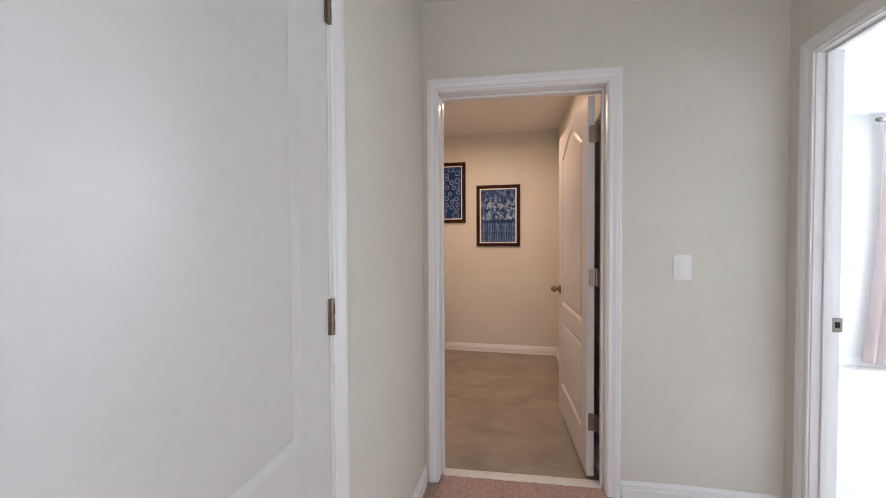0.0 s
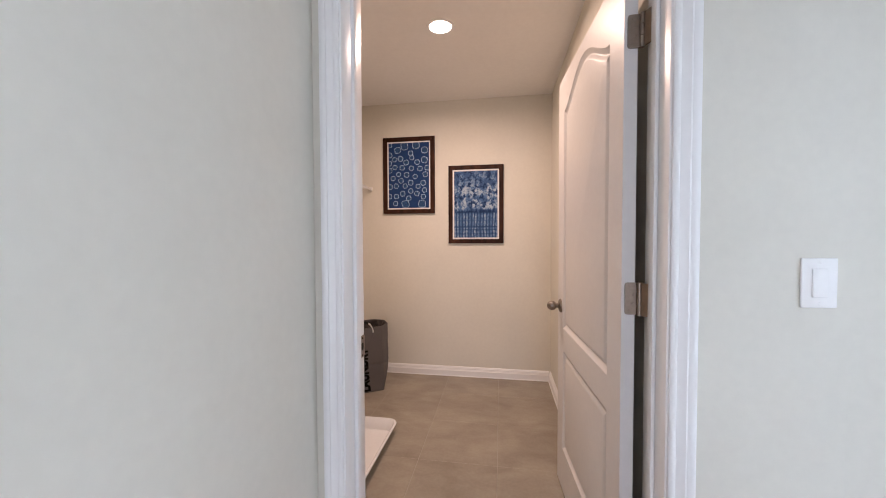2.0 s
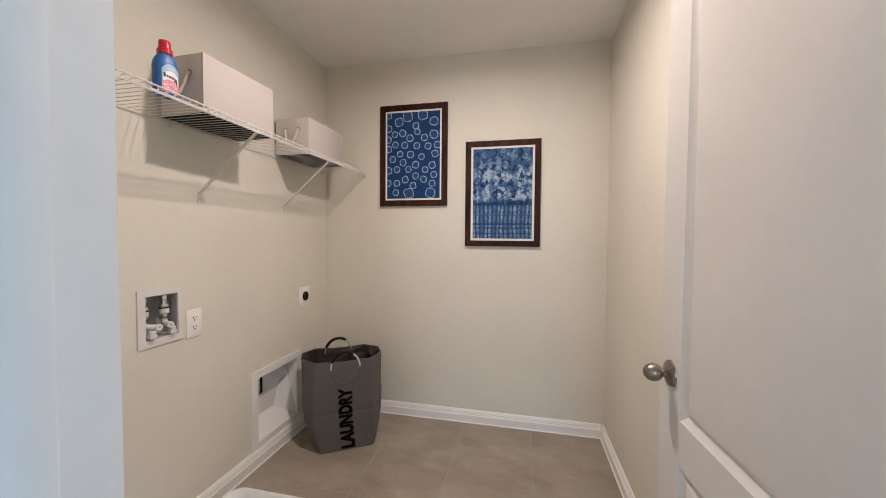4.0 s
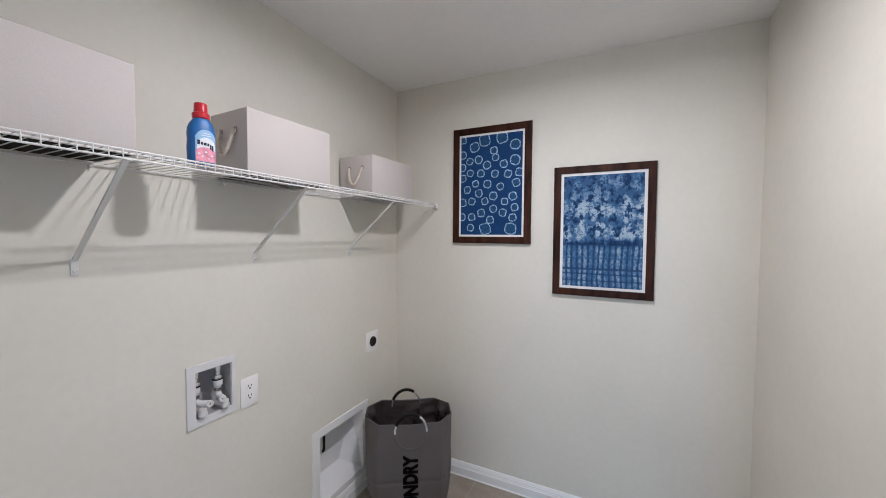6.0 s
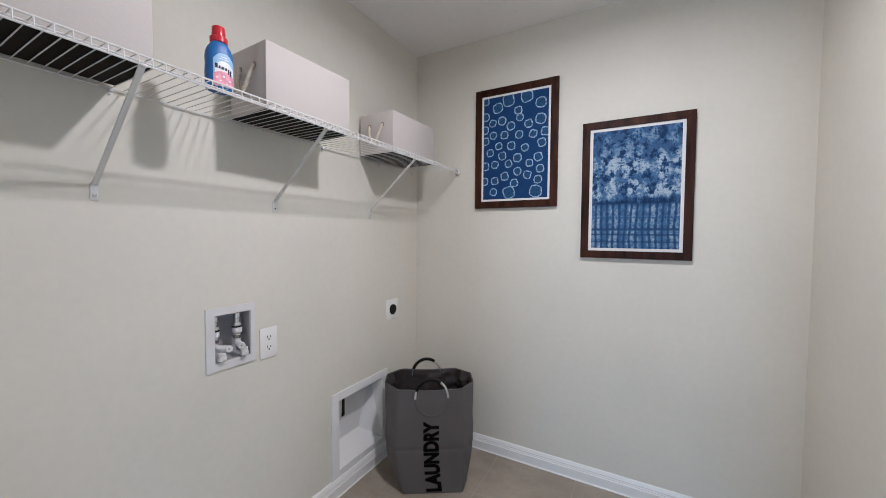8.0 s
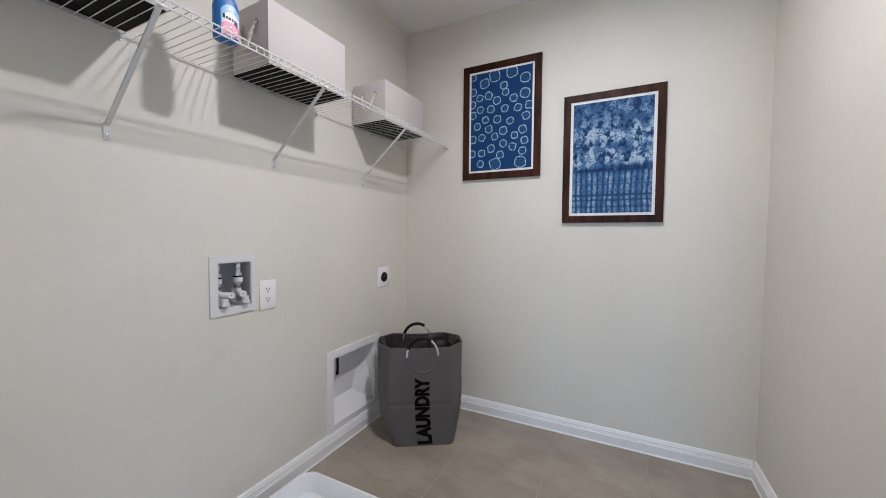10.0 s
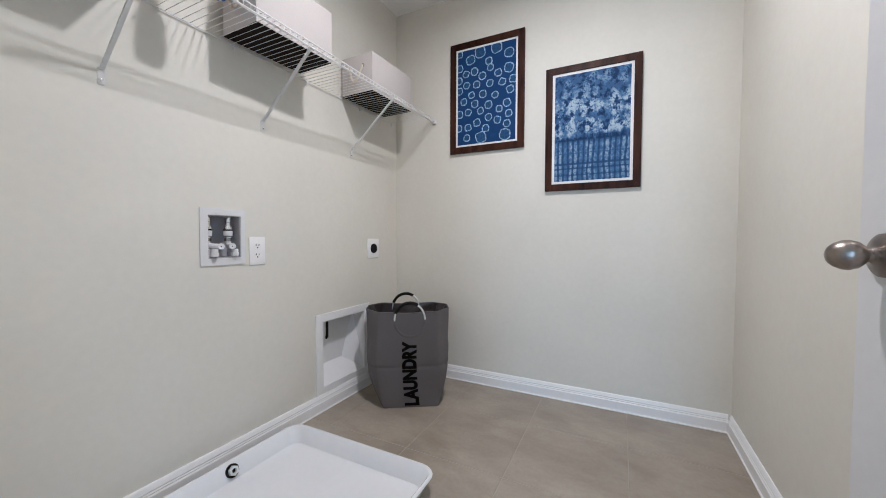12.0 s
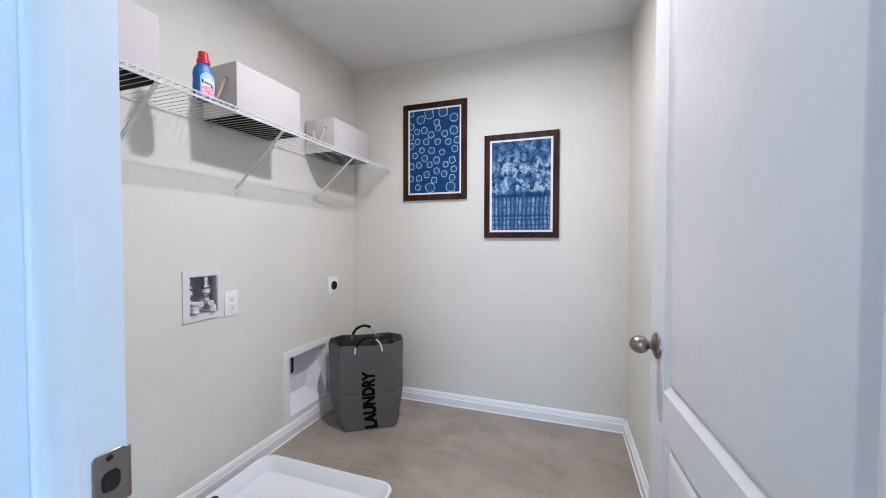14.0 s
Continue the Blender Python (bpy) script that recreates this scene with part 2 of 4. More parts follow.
    ramp.color_ramp.elements[1].color = (*light, 1)
    if plaid:
        ramp.color_ramp.elements.new(0.42).color = (0.075, 0.150, 0.31, 1)
    l.new(fac, ramp.inputs["Fac"])
    l.new(ramp.outputs["Color"], p.inputs["Base Color"])
    return m


INDIGO_RINGS = indigo("indigo_ring_paper", (0.014, 0.046, 0.150), (0.030, 0.082, 0.23), False)
INDIGO_PLAID = indigo("indigo_cloud_paper", (0.010, 0.032, 0.100), (0.42, 0.51, 0.60), True)

# ---- building helpers ----


def thing(name, at, label, category, group="", kind=""):
    ob = new(name)
    ob.empty_display_size = 0.1
    ob.matrix_basis = Matrix.Translation(at)
    return tagged(ob, label, category, group, kind)


def mesh_of(name, bm, mat, smooth=True):
    bmesh.ops.recalc_face_normals(bm, faces=bm.faces)
    me = bpy.data.meshes.new(name)
    bm.to_mesh(me)
    bm.free()
    me.materials.append(mat)
    if smooth:
        me.shade_smooth()
        me.set_sharp_from_angle(angle=radians(35))
    return me


def part(name, bm, mat, parent, label="", smooth=True):
    """One mesh in world coordinates under a thing (an Empty) or under a part."""
    ob = new(name, mesh_of(name, bm, mat, smooth))
    ob.parent = parent
    if parent.type == "EMPTY":
        ob.matrix_parent_inverse = parent.matrix_basis.inverted()
    return tagged(ob, label)


def solid(name, bm, mat, label, category, kind="structure", smooth=True, group=""):
    return tagged(new(name, mesh_of(name, bm, mat, smooth)), label, category, group, kind)


def box(bm, x0, x1, y0, y1, z0, z1, bevel=0.0, segments=2):
    made = bmesh.ops.create_cube(bm, size=1.0)["verts"]
    for v in made:
        v.co = Vector((x0 + (v.co.x + 0.5) * (x1 - x0), y0 + (v.co.y + 0.5) * (y1 - y0), z0 + (v.co.z + 0.5) * (z1 - z0)))
    if bevel:
        edges = list({e for v in made for e in v.link_edges})
        bmesh.ops.bevel(bm, geom=edges, offset=bevel, segments=segments, profile=0.5, affect="EDGES")
    return bm


def boxes(*sizes, bevel=0.0):
    bm = bmesh.new()
    for s in sizes:
        box(bm, *s, bevel=bevel)
    return bm


def tube(bm, pts, r, n=8, cap=True):
    """A round bar along points."""
    pts = [Vector(p) for p in pts]
    rings, side = [], None
    for i, p in enumerate(pts):
        d = (pts[min(i + 1, len(pts) - 1)] - pts[max(i - 1, 0)]).normalized()
        if side is None:
            side = d.orthogonal().normalized()
        side = (side - d * side.dot(d)).normalized()
        up = d.cross(side)
        rad = r[i] if isinstance(r, (list, tuple)) else r
        rings.append([bm.verts.new(p + rad * (math.cos(2 * math.pi * k / n) * side + math.sin(2 * math.pi * k / n) * up)) for k in range(n)])
    for a, b in zip(rings, rings[1:]):
        for k in range(n):
            bm.faces.new((a[k], a[(k + 1) % n], b[(k + 1) % n], b[k]))
    if cap:
        bm.faces.new(rings[0][::-1])
        bm.faces.new(rings[-1])
    return bm


def lathe(bm, profile, m, n=24):
    """Profile rows (radius, height) turned about the local z axis of m."""
    rings = []
    for r, h in profile:
        if r < 1e-5:
            rings.append([bm.verts.new(m @ Vector((0, 0, h)))])
        else:
            rings.append([bm.verts.new(m @ Vector((r * math.cos(2 * math.pi * k / n), r * math.sin(2 * math.pi * k / n), h))) for k in range(n)])
    for a, b in zip(rings, rings[1:]):
        for k in range(n):
            q = [a[k % len(a)], a[(k + 1) % len(a)], b[(k + 1) % len(b)], b[k % len(b)]]
            q = list(dict.fromkeys(q))
            if len(q) > 2:
                bm.faces.new(q)
    return bm


def extrude_profile(bm, profile, a, b, out, up=(0, 0, 1)):
    """A moulding from a to b: profile rows (distance along out, distance along up)."""
    a, b, out, up = Vector(a), Vector(b), Vector(out), Vector(up)
    ra = [bm.verts.new(a + o * out + u * up) for o, u in profile]
    rb = [bm.verts.new(b + o * out + u * up) for o, u in profile]
    n = len(profile)
    for k in range(n):
        bm.faces.new((ra[k], ra[(k + 1) % n], rb[(k + 1) % n], rb[k]))
    bm.faces.new(ra[::-1])
    bm.faces.new(rb)
    return bm


def loft(bm, rings, closed=True):
    made = [[bm.verts.new(p) for p in ring] for ring in rings]
    for a, b in zip(made, made[1:]):
        n = len(a)
        for k in range(n):
            bm.faces.new((a[k], a[(k + 1) % n], b[(k + 1) % n], b[k]))
    return made


BASE_PROFILE = [(0, 0), (0.021, 0), (0.0205, 0.004), (0.016, 0.006), (0.016, 0.050), (0.012, 0.055), (0.013, 0.059), (0.010, 0.063), (0.011, 0.068), (0.007, 0.076), (0.005, 0.083), (0.003, 0.085), (0, 0.085)]
# casing: distance from the wall, distance from the opening's edge
CASING_PROFILE = [(0, 0), (0.008, 0), (0.0112, 0.004), (0.0120, 0.013), (0.0105, 0.016), (0.0114, 0.021), (0.0140, 0.029), (0.0165, 0.036), (0.0152, 0.040), (0.0165, 0.044), (0.0178, 0.055), (0.0160, 0.060), (0, 0.060)]

# ---- structure ----
HALL_Y, ROOM_Y = 2.0, 2.135
LEFT, RIGHT, FAR = -1.42, 0.485, 4.255
HL, HR, BACK = -0.430, 1.212, -1.6
JL, JR, HEAD = -0.351, 0.458, 1.988
BED_X, BED_Y = 1.305, 4.42
TILE_Z = -0.010   # the tile lies a little under the carpet

def slanted(ob):
    """The wall between hall and laundry room stands a few degrees out of square: turn what is built in or on it."""
    for o in [ob] + list(ob.children_recursive):
        if o.type == "MESH":
            for v in o.data.vertices:
                v.co.y += 0.064 * (min(max(v.co.x, -0.43), 0.86) + 0.19)
    return ob


wall_door = solid("wall_door", boxes((LEFT - 0.1, -0.43, HALL_Y, ROOM_Y, 0, CEIL), (-0.43, JL - 0.016, HALL_Y, ROOM_Y, 0, CEIL), (JR + 0.016, 0.86, HALL_Y, ROOM_Y, 0, CEIL), (0.86, HR, HALL_Y, ROOM_Y, 0, CEIL), (JL - 0.016, JR + 0.016, HALL_Y, ROOM_Y, HEAD + 0.016, CEIL)), PAINT,
      "pale grey-beige painted wall with a doorway", "wall", smooth=False)
slanted(wall_door)


def pierced_wall(x0, x1, ys, zs, holes):
    """One connected wall slab between x0 and x1 on a grid of cuts, with the cells in holes left open."""
    bm, made = bmesh.new(), {}

    def v(x, j, k):
        if (x, j, k) not in made:
            made[(x, j, k)] = bm.verts.new((x, ys[j], zs[k]))
        return made[(x, j, k)]

    cells = {(j, k) for j in range(len(ys) - 1) for k in range(len(zs) - 1)} - set(holes)
    for j, k in cells:
        for x in (x0, x1):
            bm.faces.new((v(x, j, k), v(x, j + 1, k), v(x, j + 1, k + 1), v(x, j, k + 1)))
        for dj, dk, a, b in ((-1, 0, (0, 0), (0, 1)), (1, 0, (1, 0), (1, 1)), (0, -1, (0, 0), (1, 0)), (0, 1, (0, 1), (1, 1))):
            if (j + dj, k + dk) not in cells:
                bm.faces.new((v(x0, j + a[0], k + a[1]), v(x0, j + b[0], k + b[1]), v(x1, j + b[0], k + b[1]), v(x1, j + a[0], k + a[1])))
    return bm


solid("wall_laundry_side", pierced_wall(LEFT - 0.1, LEFT, [2.10, 2.964, 3.096, 3.548, 3.890, FAR], [-0.02, 0.108, 0.461, 0.83, 1.0, CEIL], [(1, 3), (3, 1)]), PAINT,
      "pale grey-beige painted wall with two recessed boxes", "wall", smooth=False)
solid("wall_laundry_back", boxes((LEFT - 0.1, RIGHT + 0.1, FAR, FAR + 0.1, -0.02, CEIL)), PAINT, "pale grey-beige painted wall with two framed pictures", "wall", smooth=False)
solid("wall_laundry_right", boxes((RIGHT, RIGHT + 0.1, ROOM_Y, FAR, -0.02, CEIL)), PAINT, "plain pale grey-beige painted wall", "wall", smooth=False)
solid("ceiling_laundry", boxes((LEFT - 0.1, RIGHT + 0.1, HALL_Y + 0.04, FAR + 0.1, CEIL, CEIL + 0.08)), CEILING, "flat white painted ceiling", "ceiling", smooth=False)

DY0, DY1 = 0.27, 1.040   # the closed hall door
solid("wall_hall_side", boxes((HL - 0.1, HL, BACK, DY0 - 0.016, 0, CEIL), (HL - 0.1, HL, DY1 + 0.016, HALL_Y, 0, CEIL), (HL - 0.1, HL, DY0 - 0.016, DY1 + 0.016, HEAD + 0.016, CEIL)), PAINT,
      "pale grey-beige painted hall wall with a closed door", "wall", smooth=False)
BY0, BY1 = 1.11, 1.926   # the open way to the bedroom
solid("wall_bedroom_hall", boxes((HR, BED_X, BACK, BY0 - 0.016, 0, CEIL), (HR, BED_X, BY1 + 0.016, BED_Y, 0, CEIL), (HR, BED_X, BY0 - 0.016, BY1 + 0.016, HEAD + 0.016, CEIL)), PAINT,
      "pale painted wall with a doorway to a bright bedroom", "wall", smooth=False)
# unseen end wall, its opening made up to let light into the hall
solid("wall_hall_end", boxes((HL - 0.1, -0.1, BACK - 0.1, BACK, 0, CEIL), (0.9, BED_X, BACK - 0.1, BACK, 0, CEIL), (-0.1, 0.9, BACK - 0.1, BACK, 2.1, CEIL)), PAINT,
      "plain painted wall with an added opening at the hall's unseen end", "wall", smooth=False)
solid("ceiling_hall", boxes((HL - 0.1, BED_X, BACK - 0.1, HALL_Y + 0.04, CEIL, CEIL + 0.08)), CEILING, "flat white hall ceiling", "ceiling", smooth=False)
BX1 = 5.6
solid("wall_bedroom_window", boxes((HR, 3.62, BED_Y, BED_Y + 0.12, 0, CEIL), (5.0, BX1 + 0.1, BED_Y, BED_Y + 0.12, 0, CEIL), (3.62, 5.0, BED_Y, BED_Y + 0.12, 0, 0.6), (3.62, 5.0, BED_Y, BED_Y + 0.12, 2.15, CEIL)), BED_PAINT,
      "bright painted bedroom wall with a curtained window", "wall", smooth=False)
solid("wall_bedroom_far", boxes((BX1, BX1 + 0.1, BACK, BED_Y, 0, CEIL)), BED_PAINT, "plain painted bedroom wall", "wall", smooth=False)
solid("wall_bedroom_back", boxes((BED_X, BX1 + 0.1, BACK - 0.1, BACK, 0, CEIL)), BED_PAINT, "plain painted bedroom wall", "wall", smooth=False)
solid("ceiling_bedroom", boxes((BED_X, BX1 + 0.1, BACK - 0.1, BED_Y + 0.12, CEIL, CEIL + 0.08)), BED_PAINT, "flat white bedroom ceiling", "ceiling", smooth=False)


def carpet(name, x0, x1, y0, y1, step, mat, label):
    bm = bmesh.new()
    nx, ny = max(2, int((x1 - x0) / step)), max(2, int((y1 - y0) / step))
    grid = []
    for j in range(ny + 1):
        row = []
        for i in range(nx + 1):
            x, y = x0 + (x1 - x0) * i / nx, y0 + (y1 - y0) * j / ny
            h = 0.004 * noise.noise((x * 45, y * 45, 0)) + 0.003 * noise.noise((x * 110, y * 110, 3))
            row.append(bm.verts.new((x, y, 0.004 + h)))
        grid.append(row)
    for j in range(ny):
        for i in range(nx):
            bm.faces.new((grid[j][i], grid[j][i + 1], grid[j + 1][i + 1], grid[j + 1][i]))
    ob = solid(name, bm, mat, label, "carpet")
    ob.data.shade_smooth()
    return ob


solid("floor_slab", boxes((LEFT - 0.1, BX1 + 0.1, BACK - 0.1, FAR + 0.3, -0.14, -0.022)), GROUT, "grout and slab under the floor", "floor", smooth=False)
carpet("floor_hall", HL, HR, BACK, 2.0925, 0.012, CARPET_HALL, "pinkish beige cut-pile hall carpet")
carpet("floor_bedroom", HR, BX1, BACK, BED_Y, 0.03, CARPET_BED, "pale bedroom carpet in bright daylight")
slanted(solid("threshold", box(bmesh.new(), JL, JR, 2.048, 2.105, -0.022, 0.009, 0.004), SADDLE, "white stone threshold between carpet and tile", "threshold"))

# baseboards, each run a piece of its own
for name, a, b, out in (
    ("baseboard_laundry_side", (LEFT, ROOM_Y, TILE_Z), (LEFT, FAR, TILE_Z), (1, 0, 0)),
    ("baseboard_laundry_back", (LEFT + 0.014, FAR, TILE_Z), (RIGHT - 0.014, FAR, TILE_Z), (0, -1, 0)),
    ("baseboard_laundry_right", (RIGHT, ROOM_Y + 0.02, TILE_Z), (RIGHT, FAR, TILE_Z), (-1, 0, 0)),
    ("baseboard_hall_side", (HL, DY1 + 0.068, 0), (HL, HALL_Y, 0), (1, 0, 0)),
    ("baseboard_hall_door", (JR + 0.069, HALL_Y + 0.046, 0), (0.86, HALL_Y + 0.0672, 0), (0.064, -0.998, 0)),
    ("baseboard_hall_corner", (0.86, HALL_Y + 0.0672, 0), (HR, HALL_Y + 0.0672, 0), (0, -1, 0)),
    ("baseboard_bedroom", (BED_X, BED_Y, 0), (3.62, BED_Y, 0), (0, -1, 0)),
    ("baseboard_bedroom_hall", (BED_X, BY1 + 0.07, 0), (BED_X, BED_Y - 0.014, 0), (1, 0, 0)),
):
    thick = 0.006 if name == "baseboard_laundry_side" else 0.0
    bm = extrude_profile(bmesh.new(), [(o + thick if o else 0, u) for o, u in BASE_PROFILE], a, b, out)
    solid(name, bm, TRIM, "white painted stepped wooden baseboard", "baseboard")


# ---- door frames ----


def casing_bar(m, length, squeeze=1.0):
    """One straight casing along local y, its opening edge at local x = 0, wall at z = 0, growing to +x; mitred ends at +45 degrees."""
    bm = bmesh.new()
    prof = CASING_PROFILE
    a = [bm.verts.new(m @ Vector((u * squeeze, 0, o))) for o, u in prof]
    b = [bm.verts.new(m @ Vector((u * squeeze, length + u, o))) for o, u in prof]
    n = len(prof)
    for k in range(n):
        bm.faces.new((a[k], a[(k + 1) % n], b[(k + 1) % n], b[k]))
    bm.faces.new(a[::-1])
    bm.faces.new(b)
    return bm


def head_bar(m, width, squeeze=1.0):
    """The casing over an opening: local x from 0 to width, growing to +y, mitred at both ends."""
    bm = bmesh.new()
    prof = CASING_PROFILE
    a = [bm.verts.new(m @ Vector((-u * squeeze, u, o))) for o, u in prof]
    b = [bm.verts.new(m @ Vector((width + u, u, o))) for o, u in prof]
    n = len(prof)
    for k in range(n):
        bm.faces.new((a[k], a[(k + 1) % n], b[(k + 1) % n], b[k]))
    bm.faces.new(a[::-1])
    bm.faces.new(b)
    return bm


def casing_set(frame_ob, origin, right, out, width, squeeze=1.0):
    """Casing round an opening: origin is its lower left corner on the wall, right along the wall, out from it; squeeze narrows the left bar."""
    r, o, u = Vector(right), Vector(out), Vector((0, 0, 1))
    org = Vector(origin)

    def basis(x, y, z, at):
        m = Matrix((x, y, z)).transposed().to_4x4()
        m.translation = at
        return m

    gap = 0.005
    part("casing", casing_bar(basis(-r, u, o, org - gap * r), HEAD + gap, squeeze), TRIM, frame_ob)
    part("casing", casing_bar(basis(r, u, o, org + (width + gap) * r), HEAD + gap), TRIM, frame_ob)
    part("casing", head_bar(basis(r, u, o, org - gap * r + u * (HEAD + gap)), width + 2 * gap, squeeze), TRIM, frame_ob)


frame_1 = thing("door_frame", (0.05, 2.1, 0), "white painted door casing and jamb of the laundry doorway", "door frame", kind="structure")
part("jamb", box(bmesh.new(), JL - 0.016, JL, HALL_Y - 0.001, ROOM_Y + 0.001, 0.009, HEAD + 0.016, 0.0015), TRIM, frame_1)
part("jamb", box(bmesh.new(), JR, JR + 0.016, HALL_Y - 0.001, ROOM_Y + 0.001, 0.009, HEAD + 0.016, 0.0015), TRIM, frame_1)
part("jamb", box(bmesh.new(), JL, JR, HALL_Y - 0.001, ROOM_Y + 0.001, HEAD, HEAD + 0.016, 0.0015), TRIM, frame_1)
part("stop", box(bmesh.new(), JL, JL + 0.011, 2.056, 2.088, 0.009, HEAD, 0.003), TRIM, frame_1)
part("stop", box(bmesh.new(), JR - 0.011, JR, 2.056, 2.088, 0.009, HEAD, 0.003), TRIM, frame_1)
part("stop", box(bmesh.new(), JL + 0.011, JR - 0.011, 2.056, 2.088, HEAD - 0.011, HEAD, 0.003), TRIM, frame_1)
casing_set(frame_1, (JL, HALL_Y, 0), (1, 0, 0), (0, -1, 0), JR - JL, 0.80)
part("room_casing", box(bmesh.new(), JL - 0.074, JL - 0.018, ROOM_Y, ROOM_Y + 0.012, 0, HEAD + 0.063, 0.004), TRIM, frame_1)
part("room_casing", box(bmesh.new(), JL - 0.018, JR + 0.005, ROOM_Y, ROOM_Y + 0.012, HEAD + 0.018, HEAD + 0.074, 0.004), TRIM, frame_1)


def strike_plate(parent, x, y0, y1, z0, z1, way):
    """A latch plate on a jamb face x = const (way: +1 faces +x) with its opening and two screws."""
    t = 0.002 * way
    yc, zc = (y0 + y1) / 2, (z0 + z1) / 2
    bm = bmesh.new()
    hy, hz = 0.009, 0.012

    def ring(a, b, r, xx):
        pts = []
        for sy, sz, a0 in ((1, 1, 0), (-1, 1, 90), (-1, -1, 180), (1, -1, 270)):
            for k in range(6):
                ang = radians(a0 + 18 * k)
                pts.append(Vector((xx, yc + sy * (a - r) + r * math.cos(ang), zc + sz * (b - r) + r * math.sin(ang))))
        return pts
    wy, wz = (y1 - y0) / 2, (z1 - z0) / 2
    loft(bm, [ring(hy, hz, 0.0075, x), ring(hy, hz, 0.0075, x + t), ring(wy - 0.0006, wz - 0.0006, 0.0065, x + t), ring(wy, wz, 0.007, x + t * 0.6), ring(wy, wz, 0.007, x)])
    bend = [(t, -0.0008), (t * 0.75, 0.0022), (t * 0.1, 0.0044), (-t * 0.9, 0.0054), (-t * 1.2, 0.0042), (-t * 0.2, 0.0030), (t * 0.2, -0.0008)]
    low, high = [[bm.verts.new((x + dx, y1 + dy, z)) for dx, dy in bend] for z in (z0 + 0.004, z1 - 0.004)]
    for k in range(len(bend)):
        bm.faces.new((low[k], low[(k + 1) % len(bend)], high[(k + 1) % len(bend)], high[k]))
    bm.faces.new(low[::-1])
    bm.faces.new(high)
    plate = part("strike_plate", bm, NICKEL, parent, "satin nickel latch plate")
    part("latch_hole", box(bmesh.new(), x - 0.0004 * 1, x + 0.0006, yc - hy, yc + hy, zc - hz, zc + hz), HOLE, plate, "dark latch opening", False)
    for z in (z0 + 0.007, z1 - 0.007):
        m = pose(x + t, yc - 0.001, z, 0, 90 * way, 0)
        part("screw", lathe(bmesh.new(), [(0, 0.0005), (0.0022, 0.0005), (0.0034, 0.0002), (0.0036, 0)], m, 12), HOLE, plate)


strike_plate(frame_1, JL, 2.1025, 2.1345, 0.866, 0.932, 1)
slanted(frame_1)

frame_2 = thing("door_frame", (HL, 0.68, 0), "white painted door casing beside the hall's closed door", "door frame", kind="structure")
part("jamb", box(bmesh.new(), HL - 0.1, HL + 0.001, DY1, DY1 + 0.016, 0, HEAD + 0.016, 0.0015), TRIM, frame_2)
part("jamb", box(bmesh.new(), HL - 0.1, HL + 0.001, DY0 - 0.016, DY0, 0, HEAD + 0.016, 0.0015), TRIM, frame_2)
part("jamb", box(bmesh.new(), HL - 0.1, HL + 0.001, DY0, DY1, HEAD, HEAD + 0.016, 0.0015), TRIM, frame_2)
casing_set(frame_2, (HL, DY0, 0), (0, 1, 0), (1, 0, 0), DY1 - DY0)

frame_3 = thing("door_frame", (HR, 1.56, 0), "white painted door casing and jamb of the bright bedroom doorway", "door frame", kind="structure")
part("jamb", box(bmesh.new(), HR - 0.001, BED_X + 0.001, BY1, BY1 + 0.016, 0, HEAD + 0.016, 0.0015), TRIM, frame_3)
part("jamb", box(bmesh.new(), HR - 0.001, BED_X + 0.001, BY0 - 0.016, BY0, 0, HEAD + 0.016, 0.0015), TRIM, frame_3)
part("jamb", box(bmesh.new(), HR - 0.001, BED_X + 0.001, BY0, BY1, HEAD, HEAD + 0.016, 0.0015), TRIM, frame_3)
part("stop", box(bmesh.new(), HR + 0.03, HR + 0.062, BY1 - 0.011, BY1, 0, HEAD, 0.003), TRIM, frame_3)
part("stop", box(bmesh.new(), HR + 0.03, HR + 0.062, BY0 + 0.011, BY1 - 0.011, HEAD - 0.011, HEAD, 0.003), TRIM, frame_3)
casing_set(frame_3, (HR, BY1, 0), (0, -1, 0), (-1, 0, 0), BY1 - BY0)
bm = bmesh.new()
box(bm, HR + 0.068, HR + 0.102, BY1 - 0.002, BY1, 0.868, 0.926, 0.0006)
bed_strike = part("strike_plate", bm, NICKEL, frame_3, "satin nickel latch plate")
part("latch_hole", box(bmesh.new(), HR + 0.076, HR + 0.094, BY1 - 0.0028, BY1 - 0.0018, 0.885, 0.909), HOLE, bed_strike, "dark latch opening", False)

# ---- doors ----


def inset(pts, d):
    """A closed outline (anticlockwise) moved inwards by d."""
    out, n = [], len(pts)
    for i in range(n):
        a, b, c = Vector(pts[i - 1]), Vector(pts[i]), Vector(pts[(i + 1) % n])
        n1 = Vector((-(b - a).y, (b - a).x)).normalized()
        n2 = Vector((-(c - b).y, (c - b).x)).normalized()
        k = (n1 + n2).normalized()
        out.append(b + k * (d / max(0.5, k.dot(n1))))
    return out


